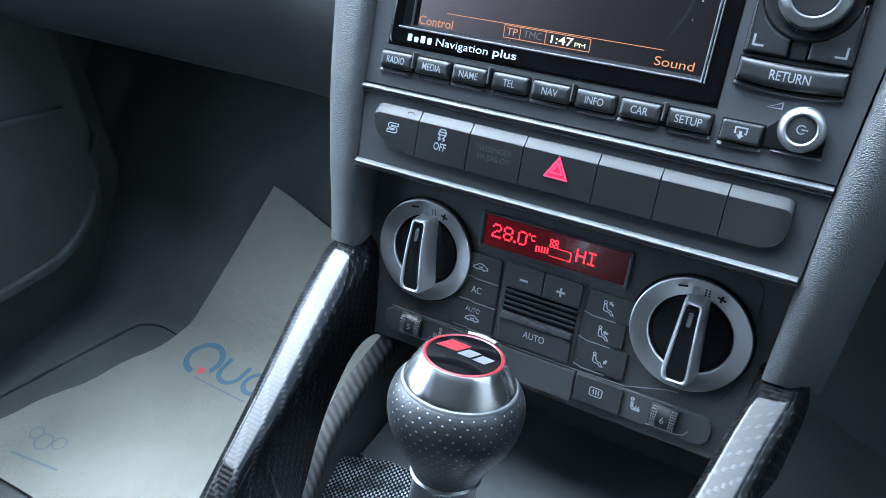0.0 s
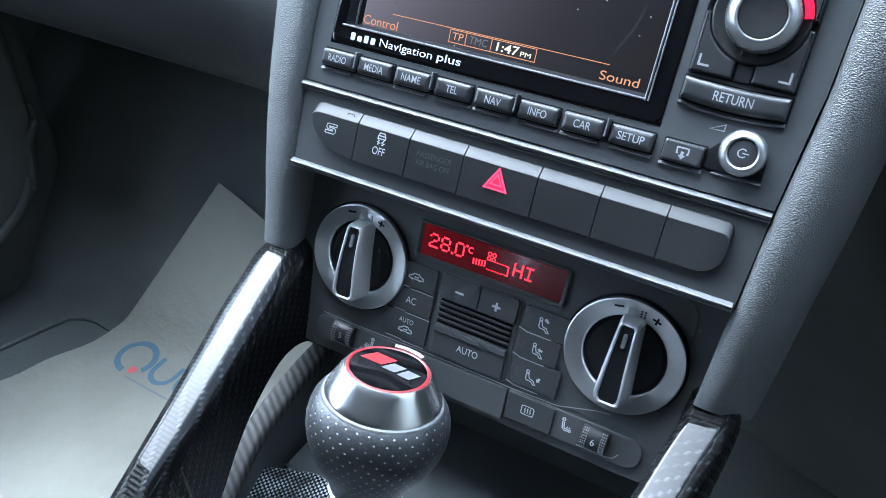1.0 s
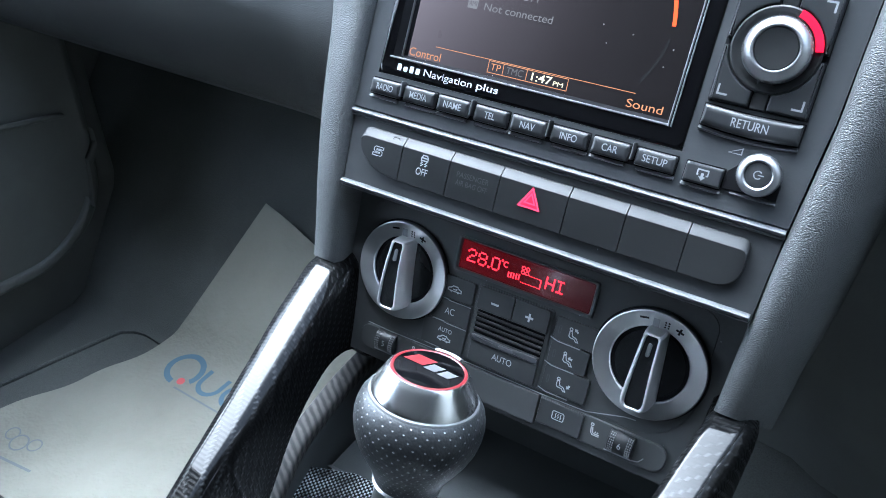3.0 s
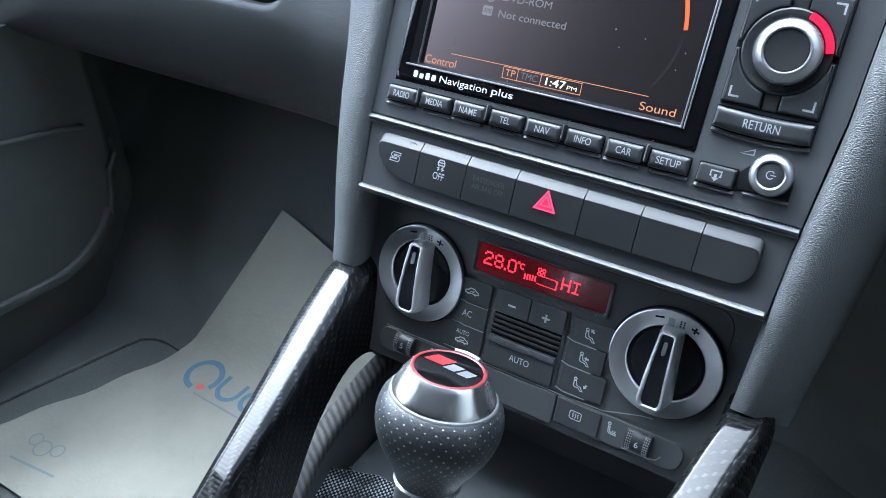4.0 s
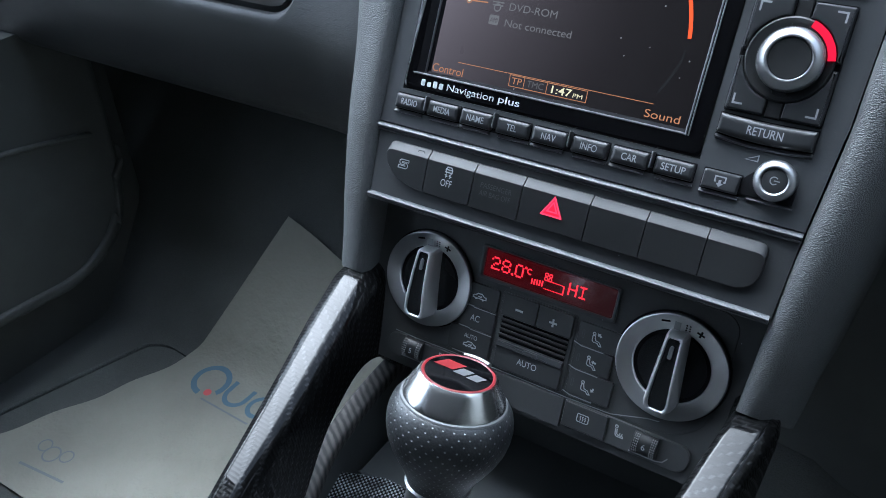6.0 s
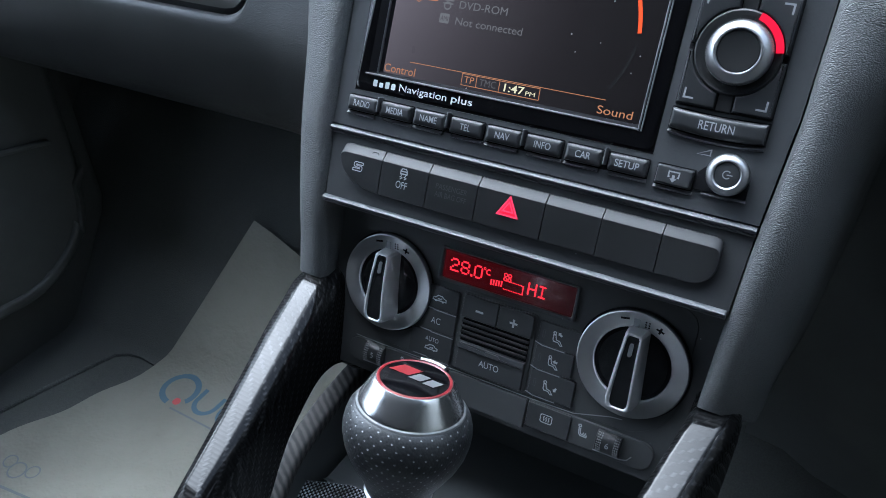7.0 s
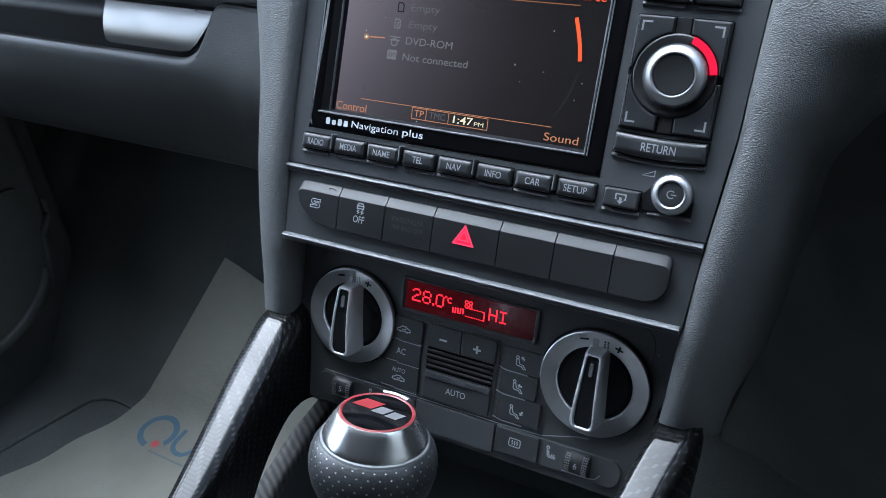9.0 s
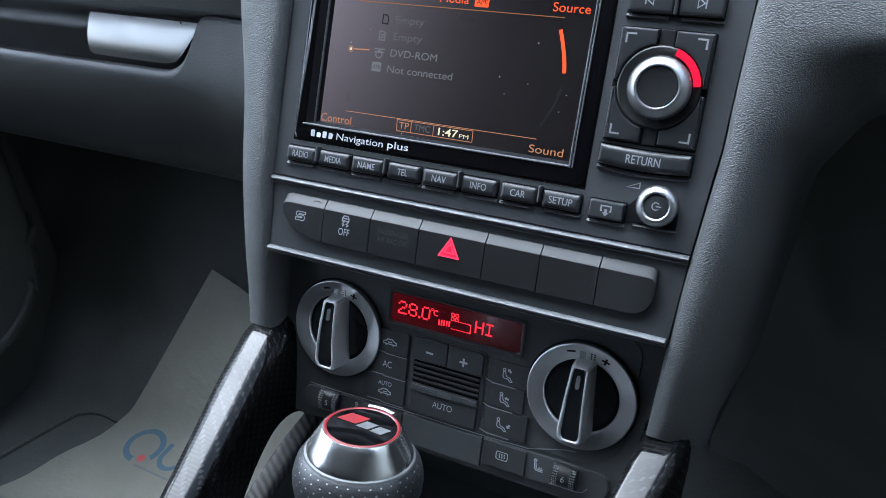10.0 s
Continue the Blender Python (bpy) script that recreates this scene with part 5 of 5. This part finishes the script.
# tunnel: dark well with a carbon plate round the lever
tunnel = thing("gear_tunnel", (0, -130, 300), "dark centre tunnel with a carbon fibre plate round the lever", "centre console", upright=True)
part("tunnel_body", loft([[(-84 + k, y, 300), (-78 + k, y, z), (78 - k, y, z), (84 - k, y, 300)] for y, z, k in ((60, 530, 0), (-60, 531, 2), (-62, 548, 2), (-330, 548, 10))]), LINING, tunnel)
for s in (-1, 1):
    part("tunnel_wall", loft([[(s * (84 - k), y, 500), (s * (88 - k), y, 500), (s * (88 - k), y, z), (s * (84 - k), y, z)] for y, z, k in ((60, 572, -6), (-10, 571, -2), (-60, 572, 0), (-100, 568, 8), (-150, 558, 16), (-200, 553, 20))]), WELL, tunnel)


def plate_mesh():
    bm = bmesh.new()
    uv = bm.loops.layers.uv.verify()
    poly = [(-62, -330), (62, -330), (74, -120), (84, -71), (60, -62), (-60, -62), (-84, -71), (-74, -120)]
    loops = [[(x, y, z) for x, y in inset(poly, d)] for d, z in ((0, 550), (0, 554.4), (0.8, 555.2))]
    loft(loops, bm=bm)
    for f in bm.faces:
        for lp in f.loops:
            lp[uv].uv = (lp.vert.co.x * 0.0010 + lp.vert.co.y * 0.0002, lp.vert.co.y * 0.0010 - lp.vert.co.x * 0.0002)
    return bm


part("gear_plate", plate_mesh(), CARBON_FLAT, tunnel, "carbon fibre plate")
single("storage_tray", strip_sheet([(-61.5, 547), (-58, 544), (-30, 542), (10, 542), (40, 546), (58, 560)], -80, 80, 8, cuts=2), WELL, (0, 0, 548), "black open tray ahead of the gear lever", "tray", upright=True)

# ---- gear lever ----
lever = thing("gear_lever", (0, -138, 555), "leather and aluminium gear lever with a red-ringed badge", "gear lever", upright=True)
up = Vector((math.sin(radians(1)), math.sin(radians(19)), 0))
up.z = math.sqrt(1 - up.length_squared)
top = Vector((3.0, -90.0, 684.5))
right = Vector((1, 0, 0))
fwd = up.cross(right).normalized()
right = fwd.cross(up).normalized()
AX = Matrix(((right.x, fwd.x, up.x, top.x), (right.y, fwd.y, up.y, top.y), (right.z, fwd.z, up.z, top.z), (0, 0, 0, 1)))
part("shaft", lathe([(10.8, -45), (11.2, -48), (11.6, -56), (12.2, -90), (13.0, -100), (17, -128), (30, -136)], AX, 40), CHROME, lever, "satin metal sleeve under the knob")
part("collar", lathe([(12.0, -45.8), (12.9, -47.0), (12.0, -48.4)], AX, 40), KNURL, lever, "thin dull ring under the leather")
grip = part("grip", lathe([(11.6, -47.5), (12.3, -46), (13.4, -43), (15.2, -39.5), (17.8, -35.5), (20.4, -31), (22.3, -26.5), (23.3, -22), (23.5, -18.5), (23.1, -15.6), (22.3, -13.0), (21.0, -11.0), (19.4, -9.8)], AX, 60), LEATHER, lever, "black perforated leather knob")
part("seam", lathe([(19.0, -9.2), (19.8, -9.6), (20.1, -10.2), (19.6, -10.8)], AX, 64), STITCH, grip, "pale worn edge of the leather")
cap = part("cap", lathe([(19.0, -11.5), (19.2, -9.7), (19.0, -8.6), (18.2, -6.9), (16.8, -4.3), (15.4, -1.7), (14.6, -0.5), (14.0, 0.15), (13.6, 0.2)], AX, 72), POLISHED, lever, "polished aluminium cap")
part("cap_ring", lathe([(13.7, 0.0), (13.5, 0.4), (12.9, 0.5), (12.5, 0.2)], AX, 64), RED_LINE, cap, "thin red ring")
badge = part("badge", lathe([(12.5, 0.1), (12.4, 0.35), (6, 0.6), (0.01, 0.7)], AX, 48), GLOSS, cap, "glossy black badge")


def on_badge(polys, mat, label):
    bm = patch(polys, 0)
    for q in bm.verts:
        q.co = AX @ Vector((q.co.x, q.co.z, (0.86 if mat is GLOSS else 0.78) - 0.0012 * (q.co.x ** 2 + q.co.z ** 2)))
    part("badge_mark", bm, mat, badge, label)


on_badge([[(-10.6, -0.4), (-2.6, -0.4), (0.2, 5.6), (-7.6, 5.6)]], RED_LINE, "red slanting block")
on_badge([[(-2.0, -1.4), (2.8, -1.4), (4.8, 3.4), (0.0, 3.4)], [(3.8, -1.8), (8.4, -1.8), (10.2, 2.8), (5.6, 2.8)]], BADGE_GREY, "grey slanting blocks")
tab = loft([[AX @ Vector((13.4 * math.sin(a) * q, 13.4 * math.cos(a) * q, h)) for q, h in ((1.0, 0.0), (1.0, 1.0), (1.06, 1.3), (1.14, 1.0), (1.18, 0.0))] for a in [radians(-22 + 44 * k / 8) for k in range(9)]])
part("reverse_tab", tab, KNOB_RIM, cap, "bright tab at the cap's front edge")
ring_m = Matrix.Translation((0, -140, 556)) @ Matrix.Diagonal((1.05, 0.98, 1, 1))
single("gear_ring", lathe([(60, -1), (62.5, 2), (62, 3.2), (60, 3.4), (58.5, 2), (58, -1)], ring_m, 72), CHROME, (0, -140, 555), "slim bright ring set round the gear lever", "ring", upright=True)

# ---- paper floor mat in the passenger footwell ----


def mat_height(x, y):
    """Lies on the carpet, bends up the toe board, with a few soft waves."""
    z = FLOOR_Z + 9.5 + 1.6 * math.sin(x * 0.021 + y * 0.013) + 1.2 * math.sin(x * 0.05 - y * 0.031 + 1)
    f = y - 112
    if f > 0:
        z += 1.36 * (f * f / 36 if f < 18 else f - 9)
    return z


def mat_mesh():
    """An oblong sheet: its outer edge slants on the floor and turns inwards up the toe board."""
    bm = bmesh.new()
    nu, nv = 30, 48
    grid = []
    for j in range(nv + 1):
        v = j / nv
        row = []
        for i in range(nu + 1):
            u = i / nu
            y = -95 + 315 * v
            if y < 121:
                xl = -459 - 0.22 * (121 - y) - 0.0011 * (121 - y) ** 2 + 2.2 * math.sin(y * 0.09)
            else:
                xl = -459 + 0.69 * (y - 121)
            xr = -118
            x = xl + (xr - xl) * u
            yy = y - 0.18 * (x - xl) * max(0, v - 0.75) * 4
            row.append(bm.verts.new((x, yy, mat_height(x, yy))))
        grid.append(row)
    for a, b in zip(grid, grid[1:]):
        for i in range(nu):
            bm.faces.new((a[i], a[i + 1], b[i + 1], b[i]))
    r = bmesh.ops.extrude_face_region(bm, geom=bm.faces[:])
    for q in r["geom"]:
        if isinstance(q, bmesh.types.BMVert):
            q.co.z -= 1.2
    return bm


# bound carpet mat under the paper
rim_path = smooth_rows([(-576, -120, 306), (-572, -70, 306), (-560, -31, 306), (-521, 84, 306), (-510, 103, 306), (-490, 110, 306), (-462, 109, 305), (-430, 108, 303)], 5)
carpet_mat = thing("carpet_mat", (-450, 0, 300), "black carpet floor mat with a pale bound edge", "floor mat", upright=True)
part("carpet_pad", loft([[(x, y, z) for x, y, _ in rim_path] + [(-100, 108, z), (-100, -120, z)] for z in (299, 305)]), CARPET, carpet_mat)
part("binding", tube_bar([(x, y, z) for x, y, z in rim_path], 5, 5), BINDING, carpet_mat, "pale grey bound edge")


mat = single("floor_mat", mat_mesh(), PAPER, (-380, 0, 306), "creased off-white protective paper floor mat with blue print", "floor mat", upright=True)


def on_mat(name, polys, ink, m, label):
    bm = bmesh.new()
    for poly in polys:
        vs = []
        for a, b in poly:
            q = m @ Vector((a, b, 0))
            vs.append(bm.verts.new((q.x, q.y, mat_height(q.x, q.y) + 0.35)))
        bm.faces.new(vs)
    part(name, bm, ink, mat, label)


def ring_polys(cx, cy, r, w, a0=0, a1=360, n=28):
    out = []
    for k in range(n):
        p = [radians(a0 + (a1 - a0) * (k + d) / n) for d in (0, 1)]
        out.append([(cx + q * math.cos(a), cy + q * math.sin(a)) for a, q in ((p[0], r), (p[1], r), (p[1], r - w), (p[0], r - w))])
    return out


MP = Matrix.Translation((-411, 95, 0)) @ Matrix.Rotation(radians(-3), 4, "Z")
on_mat("print", ring_polys(0, 0, 21, 6, -30, 270), BLUE_INK, MP, "blue printed ring shapes")
on_mat("print", ring_polys(37, 0, 15, 5, 180, 360) + [[(22, 0), (27, 0), (27, 14), (22, 14)], [(47, 0), (52, 0), (52, 14), (47, 14)]] + ring_polys(70, 0, 15, 5) + ring_polys(104, 0, 15, 5, 50, 310), BLUE_INK, MP, "blue printed ring shapes")
on_mat("print", [arc(8, -13, 4.2, 0, 340, 14)], RED_INK, MP, "red printed dot")
on_mat("print", [[(8, -21), (104, -21), (104, -23), (8, -23)]], PALE_INK, MP, "pale printed line")
MP2 = Matrix.Translation((-470, -55, 0)) @ Matrix.Rotation(radians(6), 4, "Z")
on_mat("print", ring_polys(0, 4, 9, 1.6) + ring_polys(15, 8, 7, 1.4) + ring_polys(-13, 9, 7, 1.4) + [[(-20, -14), (36, -14), (36, -16.5), (-20, -16.5)]], PALE_INK, MP2, "faint printed mark")
